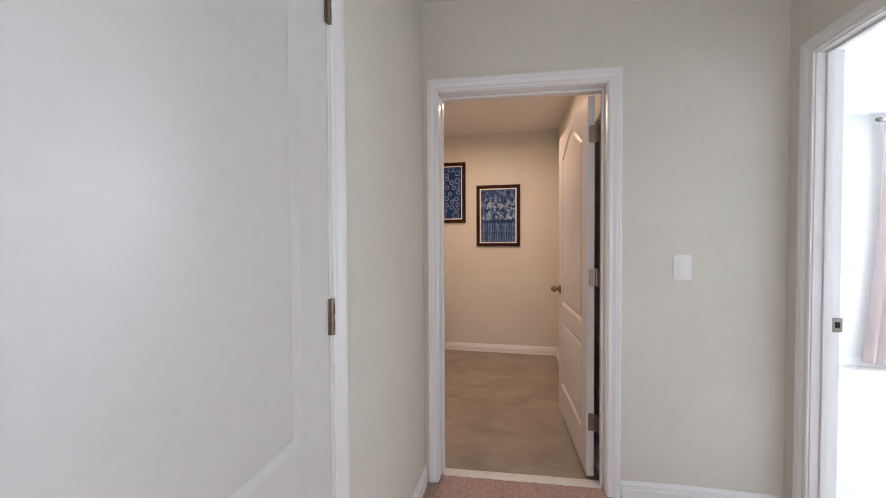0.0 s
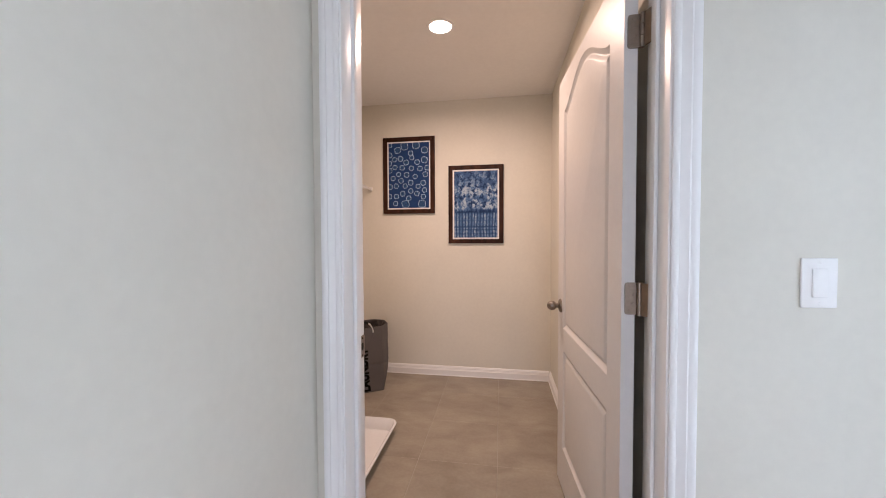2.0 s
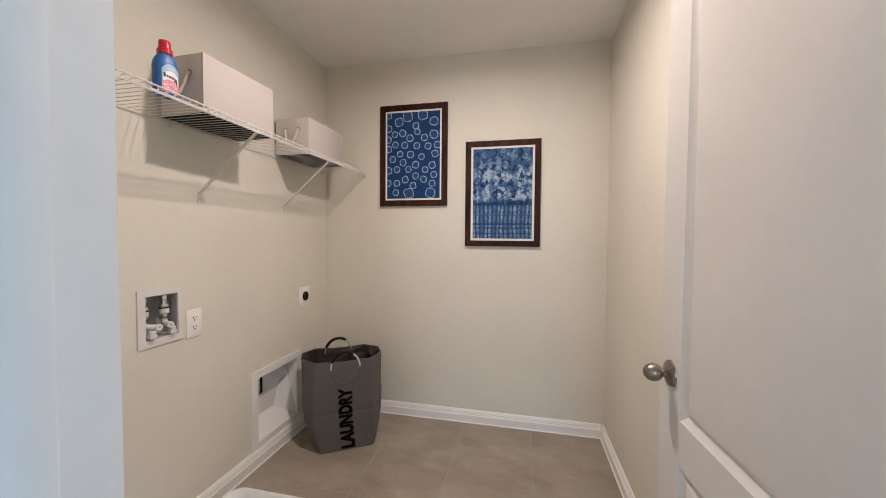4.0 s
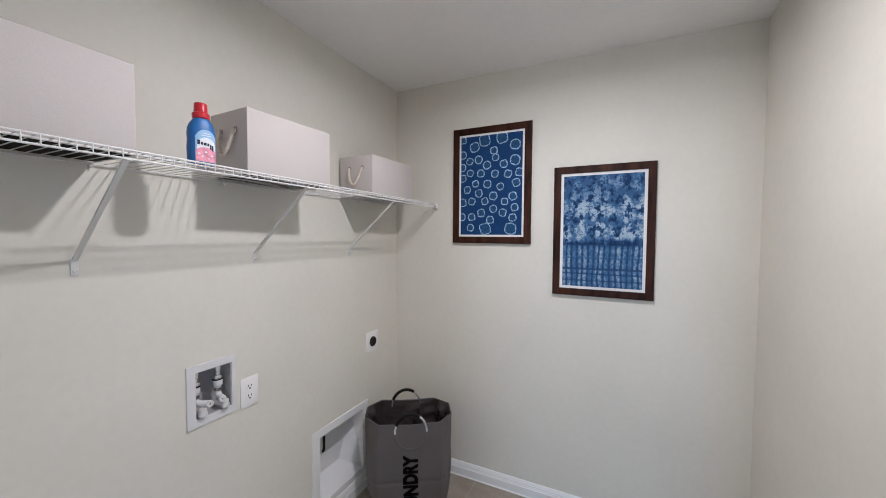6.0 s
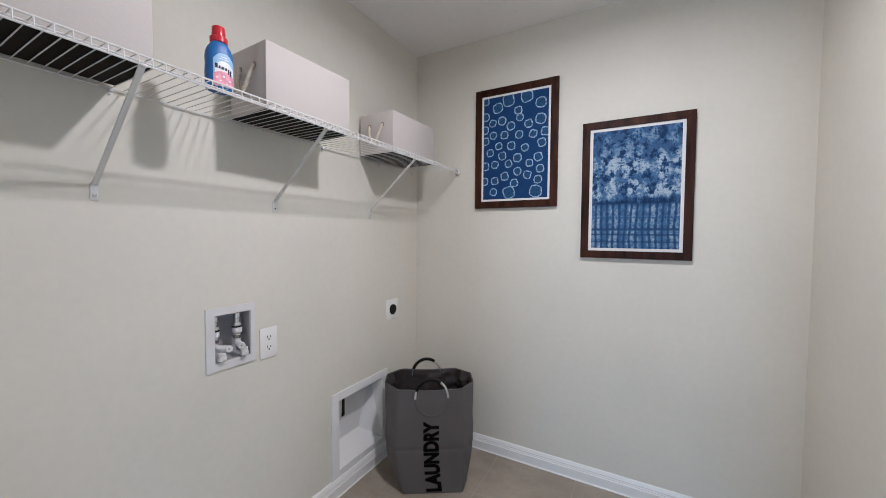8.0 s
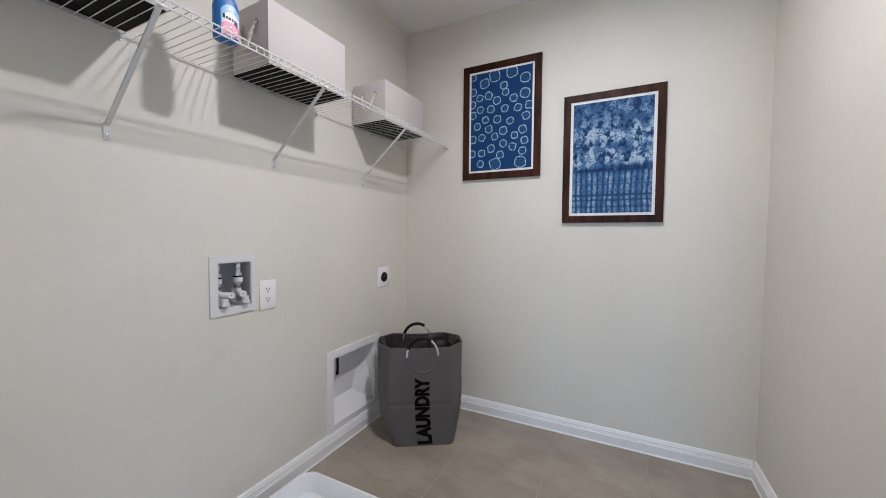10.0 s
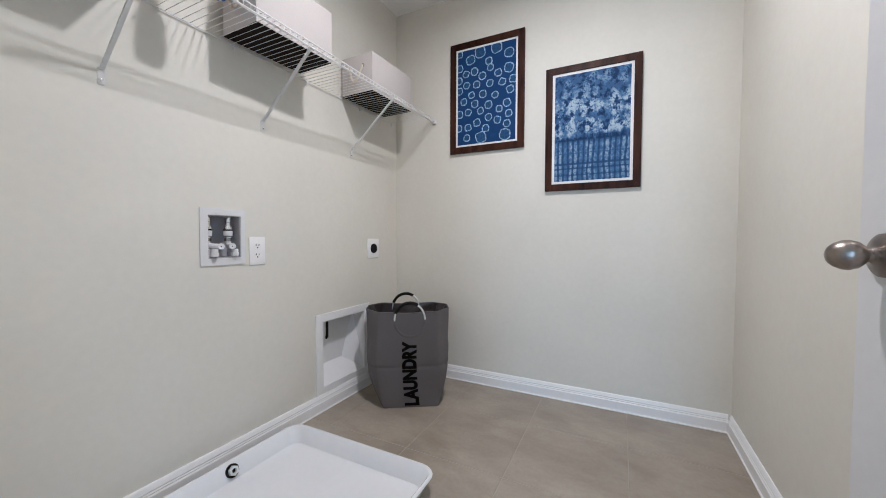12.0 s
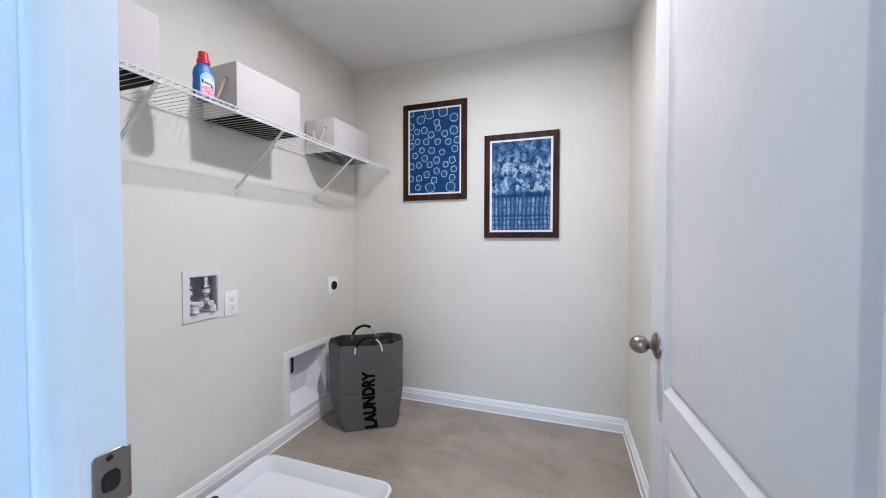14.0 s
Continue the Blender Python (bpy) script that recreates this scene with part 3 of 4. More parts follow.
def door_leaf(width, height, thick, m, panels):
    """A moulded two-panel leaf; local x along its width, z up, its front at y = 0 and its back at y = thick."""
    bm = bmesh.new()
    for face_y, sign in ((0.0, 1), (thick, -1)):
        rim = [bm.verts.new(m @ Vector((x, face_y, z))) for x, z in ((0, 0), (width, 0), (width, height), (0, height))]
        edges = [bm.edges.new((rim[i], rim[(i + 1) % 4])) for i in range(4)]
        for outline in panels:
            rings = []
            for d, depth in ((0, 0), (0.002, 0.002), (0.016, 0.0095), (0.019, 0.0105), (0.023, 0.0100), (0.036, 0.0030), (0.040, 0.0024)):
                rings.append([bm.verts.new(m @ Vector((p[0], face_y + sign * depth, p[1]))) for p in inset(outline, d)])
            n = len(outline)
            for a, b in zip(rings, rings[1:]):
                for k in range(n):
                    bm.faces.new((a[k], a[(k + 1) % n], b[(k + 1) % n], b[k]))
            bm.faces.new(rings[-1])
            edges += [bm.edges.get((rings[0][k], rings[0][(k + 1) % n])) for k in range(n)]
        bmesh.ops.triangle_fill(bm, use_beauty=True, use_dissolve=False, edges=edges)
        if sign > 0:
            front = rim
        else:
            for i in range(4):
                bm.faces.new((front[i], front[(i + 1) % 4], rim[(i + 1) % 4], rim[i]))
    return bm


def leaf_panels(width, stile):
    a, b = stile, width - stile
    low = [(a, 0.20), (b, 0.20), (b, 0.672), (a, 0.672)]
    up = [(a, 0.781), (b, 0.781)]
    shoulder, rise = 1.80, 0.115
    for i in range(25):
        f = i / 24
        s = 0.5 - 0.5 * math.cos(2 * math.pi * f)
        up.append((b + (a - b) * f, shoulder + rise * s ** 0.8))
    return [low, up]


def hinge(parent, m, plates=True):
    """A butt hinge: its pin along local z, one plate along local -x and one along local +y, both facing local -y or +x."""
    bm = bmesh.new()
    for k in range(3):
        lathe(bm, [(0, -0.046 + k * 0.031), (0.0065, -0.046 + k * 0.031), (0.0065, -0.0165 + k * 0.031), (0, -0.0165 + k * 0.031)], m, 12)
    knuckle = part("hinge", bm, DARK_NICKEL, parent, "aged nickel hinge with rounded plates")
    if not plates:
        return knuckle
    bm = bmesh.new()
    pts = [(-0.036, -0.038), (-0.034, -0.043), (-0.029, -0.045), (0, -0.045), (0, 0.045), (-0.029, 0.045), (-0.034, 0.043), (-0.036, 0.038)]
    a = [bm.verts.new(m @ Vector((x, 0.004, z))) for x, z in pts]
    b = [bm.verts.new(m @ Vector((x, 0.007, z))) for x, z in pts]
    for k in range(len(pts)):
        bm.faces.new((a[k], a[(k + 1) % len(pts)], b[(k + 1) % len(pts)], b[k]))
    bm.faces.new(a)
    bm.faces.new(b[::-1])
    part("plate", bm, DARK_NICKEL, knuckle)
    for x, z in ((-0.026, -0.033), (-0.016, -0.012), (-0.016, 0.012), (-0.026, 0.033)):
        part("screw", lathe(bmesh.new(), [(0, 0.0012), (0.003, 0.0008), (0.0036, 0)], m @ pose(x, 0.004, z, 90), 8), DARK_NICKEL, knuckle)
    return knuckle


LEAF_W, LEAF_H, LEAF_T = 0.80, 1.968, 0.036
d = Vector((0.3465 - 0.393, 2.963 - 2.165, 0)).normalized()
back = Vector((d.y, -d.x, 0))
leaf_m = Matrix((d, back, (0, 0, 1))).transposed().to_4x4()
leaf_m.translation = (0.393, 2.165, 0.012)
door = thing("interior_door", (0.40, 2.165, 0), "white two-panel arched interior door standing open against the wall", "door")
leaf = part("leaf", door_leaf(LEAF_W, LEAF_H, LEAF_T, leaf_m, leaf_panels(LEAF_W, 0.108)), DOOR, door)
leaf.data.set_sharp_from_angle(angle=radians(20))
KNOB = [(0, 0.066), (0.006, 0.0655), (0.013, 0.062), (0.0185, 0.056), (0.0225, 0.047), (0.0232, 0.040), (0.0205, 0.031), (0.0150, 0.0245), (0.0105, 0.021), (0.0105, 0.0165), (0.0125, 0.0145),
        (0.0150, 0.0125), (0.0220, 0.0100), (0.0290, 0.0075), (0.0325, 0.0045), (0.0335, 0.0)]
for side, y in ((90, 0.0), (-90, LEAF_T)):
    m = leaf_m @ pose(LEAF_W - 0.057, y, 0.880, side)
    knob = part("door_knob", lathe(bmesh.new(), KNOB[:10], m, 32), NICKEL, door, "satin nickel egg-shaped door knob")
    part("rosette", lathe(bmesh.new(), KNOB[9:], m, 32), NICKEL, knob)
part("latch", box(bmesh.new(), 0.3465 + 0.006, 0.3465 + 0.030, 2.9625, 2.9645, 0.868, 0.926, 0.0005), NICKEL, door, "satin nickel latch face")
for z in (1.785, 1.052, 0.298):
    pin = hinge(door, pose(0.437, 2.158, z))
    bm = bmesh.new()
    rim = ((0.440, 2.153), (0.4565, 2.120), (0.4590, 2.121), (0.4430, 2.156))
    low, high = [[bm.verts.new((x, y, zz)) for x, y in rim] for zz in (z - 0.045, z + 0.045)]
    for k in range(4):
        bm.faces.new((low[k], low[(k + 1) % 4], high[(k + 1) % 4], high[k]))
    bm.faces.new(low[::-1])
    bm.faces.new(high)
    part("plate", bm, DARK_NICKEL, pin)

hall_door = thing("interior_door", (HL, 0.68, 0), "white two-panel arched interior door, closed, in the hall wall", "door")
hm = Matrix(((0, -1, 0), (1, 0, 0), (0, 0, 1))).to_4x4()
hm.translation = (HL - 0.002, DY0 + 0.003, 0.012)
hall_leaf = part("leaf", door_leaf(DY1 - DY0 - 0.006, LEAF_H, LEAF_T, hm, leaf_panels(DY1 - DY0 - 0.006, 0.118)), DOOR, hall_door)
hall_leaf.data.set_sharp_from_angle(angle=radians(20))
for z in (1.830, 1.053, 0.30):
    pin = hinge(hall_door, pose(HL + 0.006, DY1 + 0.001, z), False)
    part("plate", box(bmesh.new(), HL - 0.001, HL + 0.002, DY1 - 0.010, DY1 + 0.010, z - 0.046, z + 0.046, 0.0008), DARK_NICKEL, pin)
    for dz in (-0.022, 0.018):
        part("slot", box(bmesh.new(), HL + 0.0085, HL + 0.0130, DY1 - 0.0010, DY1 + 0.0012, z + dz - 0.013, z + dz + 0.013), HOLE, pin, "", False)

# ---- hall fittings ----
plate_y = HALL_Y
switch = thing("light_switch", (0.791, plate_y + 0.06, 1.115), "white rocker light switch on the hall wall", "light switch")
part("plate", box(bmesh.new(), 0.752, 0.830, plate_y - 0.006, plate_y, 1.056, 1.173, 0.003), SWITCH, switch)
bm = box(bmesh.new(), 0.774, 0.808, plate_y - 0.0105, plate_y - 0.005, 1.081, 1.148, 0.002)
for v in bm.verts:
    if v.co.y < plate_y - 0.006 and v.co.z > 1.115:
        v.co.y += 0.0025
part("rocker", bm, SWITCH, switch)
for z in (1.066, 1.163):
    part("screw", lathe(bmesh.new(), [(0, 0.0012), (0.003, 0.0008), (0.0035, 0)], pose(0.791, plate_y - 0.006, z, 90), 10), SWITCH, switch)
slanted(switch)

# ---- bedroom beyond the doorway ----
window = thing("window_1", (4.31, BED_Y, 0.6), "white framed bedroom window full of daylight", "window", kind="structure")
part("window_frame", boxes((3.62, 3.68, BED_Y + 0.02, BED_Y + 0.07, 0.6, 2.15), (4.94, 5.0, BED_Y + 0.02, BED_Y + 0.07, 0.6, 2.15), (3.68, 4.94, BED_Y + 0.02, BED_Y + 0.07, 0.6, 0.66),
                           (3.68, 4.94, BED_Y + 0.02, BED_Y + 0.07, 2.09, 2.15), (3.68, 4.94, BED_Y + 0.02, BED_Y + 0.07, 1.35, 1.40)), TRIM, window)
part("window_sill", box(bmesh.new(), 3.58, 5.04, BED_Y - 0.03, BED_Y + 0.02, 0.572, 0.598, 0.004), TRIM, window)
glass = bpy.data.materials.new("clear_glass")
glass.use_nodes = True
gp = glass.node_tree.nodes["Principled BSDF"]
gp.inputs["Transmission Weight"].default_value, gp.inputs["Roughness"].default_value = 1.0, 0.0
for z0, z1 in ((0.66, 1.35), (1.40, 2.09)):
    pane = part("pane", box(bmesh.new(), 3.68, 4.94, BED_Y + 0.043, BED_Y + 0.047, z0, z1), glass, window, smooth=False)
    pane.visible_shadow = False

rod = thing("curtain_rod", (4.2, 4.33, 2.36), "white curtain rod with a dark finial over the window", "curtain rod")
part("pole", tube(bmesh.new(), [(3.40, 4.33, 2.36), (5.3, 4.33, 2.36)], 0.012, 12), TRIM, rod)
part("finial", lathe(bmesh.new(), [(0, 0.05), (0.014, 0.046), (0.022, 0.03), (0.018, 0.012), (0.010, 0.0)], pose(3.40, 4.33, 2.36, 0, -90), 16), DARK_NICKEL, rod)
for x in (3.44, 5.26):
    part("bracket", box(bmesh.new(), x - 0.01, x + 0.01, 4.33, BED_Y, 2.342, 2.356, 0.002), TRIM, rod)


def curtain(x0, x1, flare):
    """A hanging panel with soft folds that spreads towards its hem."""
    bm = bmesh.new()
    rows, cols, grid = 14, 60, []
    for j in range(rows + 1):
        f = j / rows
        z = 2.345 - f * 2.29
        row = []
        for i in range(cols + 1):
            u = i / cols
            x = x0 + (x1 - x0) * u - flare * f * f * (1 - u)
            y = 4.33 + (0.020 + 0.02 * f) * math.sin(u * 2 * math.pi * 8 + 0.8 * f) + 0.008 * noise.noise((u * 9, f * 3, 1))
            row.append(bm.verts.new((x, y, z)))
        grid.append(row)
    for j in range(rows):
        for i in range(cols):
            bm.faces.new((grid[j][i], grid[j][i + 1], grid[j + 1][i + 1], grid[j + 1][i]))
    bmesh.ops.solidify(bm, geom=bm.faces[:], thickness=0.0015)
    return solid("curtain", bm, CURTAIN, "blush white sheer curtain hanging to the carpet", "curtain", kind="thing")


curtain(3.42, 3.95, 0.12)

# ---- recessed downlight ----
light = thing("recessed_downlight", (LAMP_X, LAMP_Y, CEIL), "white round recessed downlight, lit, in the ceiling", "ceiling light")
at = pose(LAMP_X, LAMP_Y, CEIL)
part("trim_ring", lathe(bmesh.new(), [(0.062, 0.0), (0.064, -0.005), (0.070, -0.0065), (0.080, -0.004), (0.082, 0.0)], at, 40), TRIM, light)
part("diffuser", lathe(bmesh.new(), [(0, -0.0030), (0.050, -0.0028), (0.062, -0.0015)], at, 40), LAMP_GLOW, light, "glowing round diffuser")

# ---- wire shelf ----
SH_Z, SH_F, SH_B = 1.690, -1.116, LEFT + 0.008
SH_Y0, SH_Y1 = ROOM_Y + 0.01, FAR - 0.008
shelf = thing("wire_shelf", (LEFT, 3.2, SH_Z), "white vinyl-coated wire shelf on diagonal braces", "shelf")
WIRE_R, RAIL_R, LIP = 0.0014, 0.0026, 0.022
for name, x, z in (("back_rail", SH_B, SH_Z - 0.003), ("front_rail", SH_F, SH_Z - 0.001), ("front_rail", SH_F + 0.003, SH_Z - LIP), ("inner_rail", SH_F - 0.030, SH_Z - 0.0040)):
    part(name, tube(bmesh.new(), [(x, SH_Y0, z), (x, SH_Y1, z)], RAIL_R, 8), WIRE, shelf)
bm = tube(bmesh.new(), [(SH_B, 0, SH_Z), (SH_F - 0.002, 0, SH_Z), (SH_F + 0.001, 0, SH_Z - 0.0015), (SH_F + 0.0035, 0, SH_Z - 0.005), (SH_F + 0.005, 0, SH_Z - LIP)], WIRE_R, 5)
wire_mesh = mesh_of("wire", bm, WIRE)
count = int((SH_Y1 - SH_Y0 - 0.01) / 0.0262)
for i in range(count + 1):
    w = new("wire", wire_mesh)
    w.parent = shelf
    w.matrix_parent_inverse = shelf.matrix_basis.inverted()
    w.location = (0, SH_Y0 + 0.008 + i * 0.0262, 0)
for y in (2.662, 3.205, 3.783):
    a, b = Vector((SH_F - 0.008, y, SH_Z - LIP - 0.003)), Vector((LEFT + 0.008, y, 1.418))
    bm = bmesh.new()
    dirn = (b - a).normalized()
    nrm = dirn.cross(Vector((0, 1, 0))).normalized()
    prof = [(-0.006, 0), (-0.006, 0.006), (-0.0045, 0.006), (-0.0045, 0.0018), (0.0045, 0.0018), (0.0045, 0.006), (0.006, 0.006), (0.006, 0)]
    ra = [bm.verts.new(a + Vector((0, p, 0)) - nrm * q) for p, q in prof]
    rb = [bm.verts.new(b + Vector((0, p, 0)) - nrm * q) for p, q in prof]
    for k in range(len(prof)):
        bm.faces.new((ra[k], ra[(k + 1) % len(prof)], rb[(k + 1) % len(prof)], rb[k]))
    bm.faces.new(ra[::-1])
    bm.faces.new(rb)
    brace = part("brace", bm, WIRE, shelf)
    part("foot", box(bmesh.new(), LEFT, LEFT + 0.004, y - 0.0085, y + 0.0085, 1.376, 1.424, 0.0018), WIRE, brace)
    part("screw", lathe(bmesh.new(), [(0, 0.003), (0.004, 0.002), (0.0048, 0)], pose(LEFT + 0.004, y, 1.390, 0, 90), 10), CHROME, brace)
    part("clip", box(bmesh.new(), SH_F - 0.008, SH_F + 0.006, y - 0.006, y + 0.006, SH_Z - LIP - 0.004, SH_Z - LIP + 0.003, 0.002), WIRE, brace)
for y in (2.30, 2.70, 3.08, 3.452, 3.86, 4.19):
    bm = box(bmesh.new(), LEFT, LEFT + 0.012, y - 0.005, y + 0.005, SH_Z - 0.012, SH_Z + 0.002, 0.002)
    lathe(bm, [(0, 0.007), (0.003, 0.0065), (0.0042, 0)], pose(LEFT, y, SH_Z - 0.016, 0, 90), 10)
    part("wall_clip", bm, PLASTIC, shelf)
bm = box(bmesh.new(), SH_F - 0.012, SH_F + 0.012, FAR - 0.020, FAR, SH_Z - LIP - 0.008, SH_Z + 0.004, 0.003)
part("end_clip", bm, PLASTIC, shelf)
part("end_screw", lathe(bmesh.new(), [(0, 0.002), (0.004, 0.0015), (0.0045, 0)], pose(SH_F + 0.001, FAR - 0.020, SH_Z - 0.016, 90), 10), BLACK, shelf)

# ---- storage boxes ----


def storage_box(y0, y1, x0, x1, height, label, turn=0.0):
    z0 = SH_Z + 0.0022
    z1 = z0 + height
    t = 0.007
    ob = thing("storage_box", ((x0 + x1) / 2, (y0 + y1) / 2, z0), label, "storage box", "boxes on the wire shelf")
    part("front_panel", box(bmesh.new(), x1 - t, x1, y0, y1, z0 + 0.002, z1, 0.0025), FABRIC, ob)
    part("back_panel", box(bmesh.new(), x0, x0 + t, y0, y1, z0 + 0.002, z1, 0.0025), FABRIC, ob)
    for a, b in ((y0, y0 + t), (y1 - t, y1)):
        part("end_panel", box(bmesh.new(), x0 + t, x1 - t, a, b, z0 + 0.002, z1 - 0.001, 0.0015), FABRIC, ob)
    part("base", box(bmesh.new(), x0 + 0.002, x1 - 0.002, y0 + 0.002, y1 - 0.002, z0, z0 + 0.006, 0.001), FABRIC_DARK, ob, "dark fabric base")
    part("seam", tube(bmesh.new(), [(x1 - 0.001, y0 + 0.004, z1 - 0.001), (x1 - 0.001, y1 - 0.004, z1 - 0.001)], 0.0018, 6), FABRIC, ob)
    xc, zr = (x0 + x1) / 2, z0 + height * 0.70
    half = 0.042
    for yy, s in ((y0, -1), (y1, 1)):
        pts = []
        for i in range(21):
            f = i / 20
            sag = math.sin(math.pi * f)
            pts.append((xc - half + 2 * half * f, yy + s * (0.002 + 0.020 * sag ** 0.5), zr - 0.088 * sag ** 0.75))
        rope = part("rope_handle", tube(bmesh.new(), pts, 0.0055, 10), ROPE, ob, "cream twisted cotton rope handle")
        bm = bmesh.new()
        for k in range(3):
            strand = []
            for i in range(61):
                f = i / 60 * 20
                j = min(int(f), 19)
                p = Vector(pts[j]).lerp(Vector(pts[j + 1]), f - j)
                dr = (Vector(pts[j + 1]) - Vector(pts[j])).normalized()
                s1 = dr.orthogonal().normalized()
                ang = i / 60 * 2 * math.pi * 6 + k * 2.094
                strand.append(p + 0.0036 * (math.cos(ang) * s1 + math.sin(ang) * dr.cross(s1)))
            tube(bm, strand, 0.0035, 6)
        part("strand", bm, ROPE, rope)
        for x in (xc - half, xc + half):
            part("grommet", lathe(bmesh.new(), [(0.006, 0.0), (0.0065, 0.0022), (0.0095, 0.0022), (0.0105, 0.0)], pose(x, yy, zr, -90 * s), 16), NICKEL, ob, "metal grommet")
    ob.rotation_euler.z = radians(turn)
    return ob


storage_box(2.330, 2.707, -1.398, -1.180, 0.225, "cream canvas storage box with rope handles on a wire shelf")
storage_box(3.020, 3.380, -1.392, -1.182, 0.223, "cream canvas storage box with rope handles, behind the softener bottle", -2.6)
storage_box(3.690, 4.062, -1.398, -1.184, 0.205, "cream canvas storage box with rope handles beside the back wall", -2.0)

# ---- bottle ----
BX, BYc, BZ = -1.188, 2.868, SH_Z + 0.0022
bottle = thing("softener_bottle", (BX, BYc, BZ), "blue plastic fabric softener bottle with a red cap", "bottle")


def bottle_ring(z, hw, hd, n=36, shift=0.0):
    """An oval turned so that the label looks at the doorway."""
    pts = []
    for k in range(n):
        a = 2 * math.pi * k / n
        c, s = math.cos(a), math.sin(a)
        x, y = hw * abs(c) ** 0.75 * (1 if c >= 0 else -1) + shift, hd * abs(s) ** 0.75 * (1 if s >= 0 else -1)
        pts.append(Vector((x, y, z)))
    return pts


BT = pose(BX, BYc, BZ, 0, 0, 79) @ Matrix.Diagonal((0.87, 0.90, 1.005, 1))
bm = bmesh.new()
rows = [(0.0, 0.030, 0.018), (0.003, 0.037, 0.024), (0.010, 0.040, 0.027), (0.050, 0.041, 0.0275), (0.075, 0.0395, 0.0270), (0.092, 0.0405, 0.0275), (0.106, 0.039, 0.0265), (0.119, 0.034, 0.025), (0.130, 0.026, 0.022), (0.137, 0.020, 0.019)]
made = loft(bm, [[BT @ p for p in bottle_ring(z, w, dd)] for z, w, dd in rows])
bm.faces.new(made[0][::-1])
bm.faces.new(made[-1])
part("body", bm, BOTTLE, bottle)
bm = bmesh.new()
n_r = 40
made = []
for z, r in ((0.135, 0.0225), (0.137, 0.0250), (0.150, 0.0250), (0.152, 0.0225), (0.154, 0.0195), (0.178, 0.0185), (0.180, 0.0170)):
    made.append([bm.verts.new(BT @ Vector(((r + (0.0005 if k % 2 else 0)) * math.cos(2 * math.pi * k / n_r), (r + (0.0005 if k % 2 else 0)) * math.sin(2 * math.pi * k / n_r), z))) for k in range(n_r)])
for a, b in zip(made, made[1:]):
    for k in range(n_r):
        bm.faces.new((a[k], a[(k + 1) % n_r], b[(k + 1) % n_r], b[k]))
bm.faces.new(made[-1])
part("cap", bm, CAP, bottle, "ribbed red screw cap")


def label_patch(name, u0, u1, z0, z1, lift, mat, parent, label="", arch=0.0):
    """A patch of label that follows the bottle's front; u in metres across it."""
    bm = bmesh.new()
    cols, grid = 14, []
    for j in range(5):
        row = []
        for i in range(cols + 1):
            u = u0 + (u1 - u0) * i / cols
            z = z0 + (z1 - arch * abs(2 * i / cols - 1) ** 2.4 - z0) * j / 4
            c = min(0.999, abs(u) / 0.041) ** (1 / 0.75)
            y = -0.0275 * math.sqrt(max(0.0, 1 - c * c)) ** 0.75
            row.append(bm.verts.new(BT @ Vector((u, y - lift, z))))
        grid.append(row)
    for j in range(4):
        for i in range(cols):
            bm.faces.new((grid[j][i], grid[j][i + 1], grid[j + 1][i + 1], grid[j + 1][i]))
    return part(name, bm, mat, parent, label)


lab = label_patch("label", -0.026, 0.036, 0.010, 0.102, 0.0006, LABEL_BLUE, bottle, "pale blue and pink printed label", 0.020)
label_patch("white_glow", -0.022, 0.033, 0.040, 0.080, 0.0008, LABEL_WHITE, lab, "", 0.016)
label_patch("flower_print", -0.025, 0.035, 0.011, 0.052, 0.0010, LABEL_PINK, lab, "", 0.010)
for u0, u1, z0, z1 in ((-0.020, -0.013, 0.030, 0.035), (-0.009, -0.003, 0.024, 0.028), (0.000, 0.007, 0.036, 0.041), (0.009, 0.014, 0.019, 0.022), (0.018, 0.026, 0.028, 0.032)):
    label_patch("flower_highlight", u0, u1, z0, z1, 0.0012, LABEL_WHITE, lab, "", 0.002)
for u0, u1, z0, z1 in ((-0.021, -0.0135, 0.058, 0.071), (-0.0115, -0.0055, 0.058, 0.066), (-0.0035, 0.0055, 0.057, 0.065), (0.0075, 0.0135, 0.056, 0.064), (0.0155, 0.0205, 0.048, 0.062), (0.022, 0.027, 0.044, 0.060)):
    label_patch("name_bar", u0, u1, z0, z1, 0.0014, INK, lab, "", 0.001)
for u0, u1, z in ((-0.008, 0.020, 0.084), (-0.003, 0.015, 0.090)):
    label_patch("small_print_bar", u0, u1, z, z + 0.0022, 0.0014, LABEL_WHITE, lab)

# ---- pictures ----


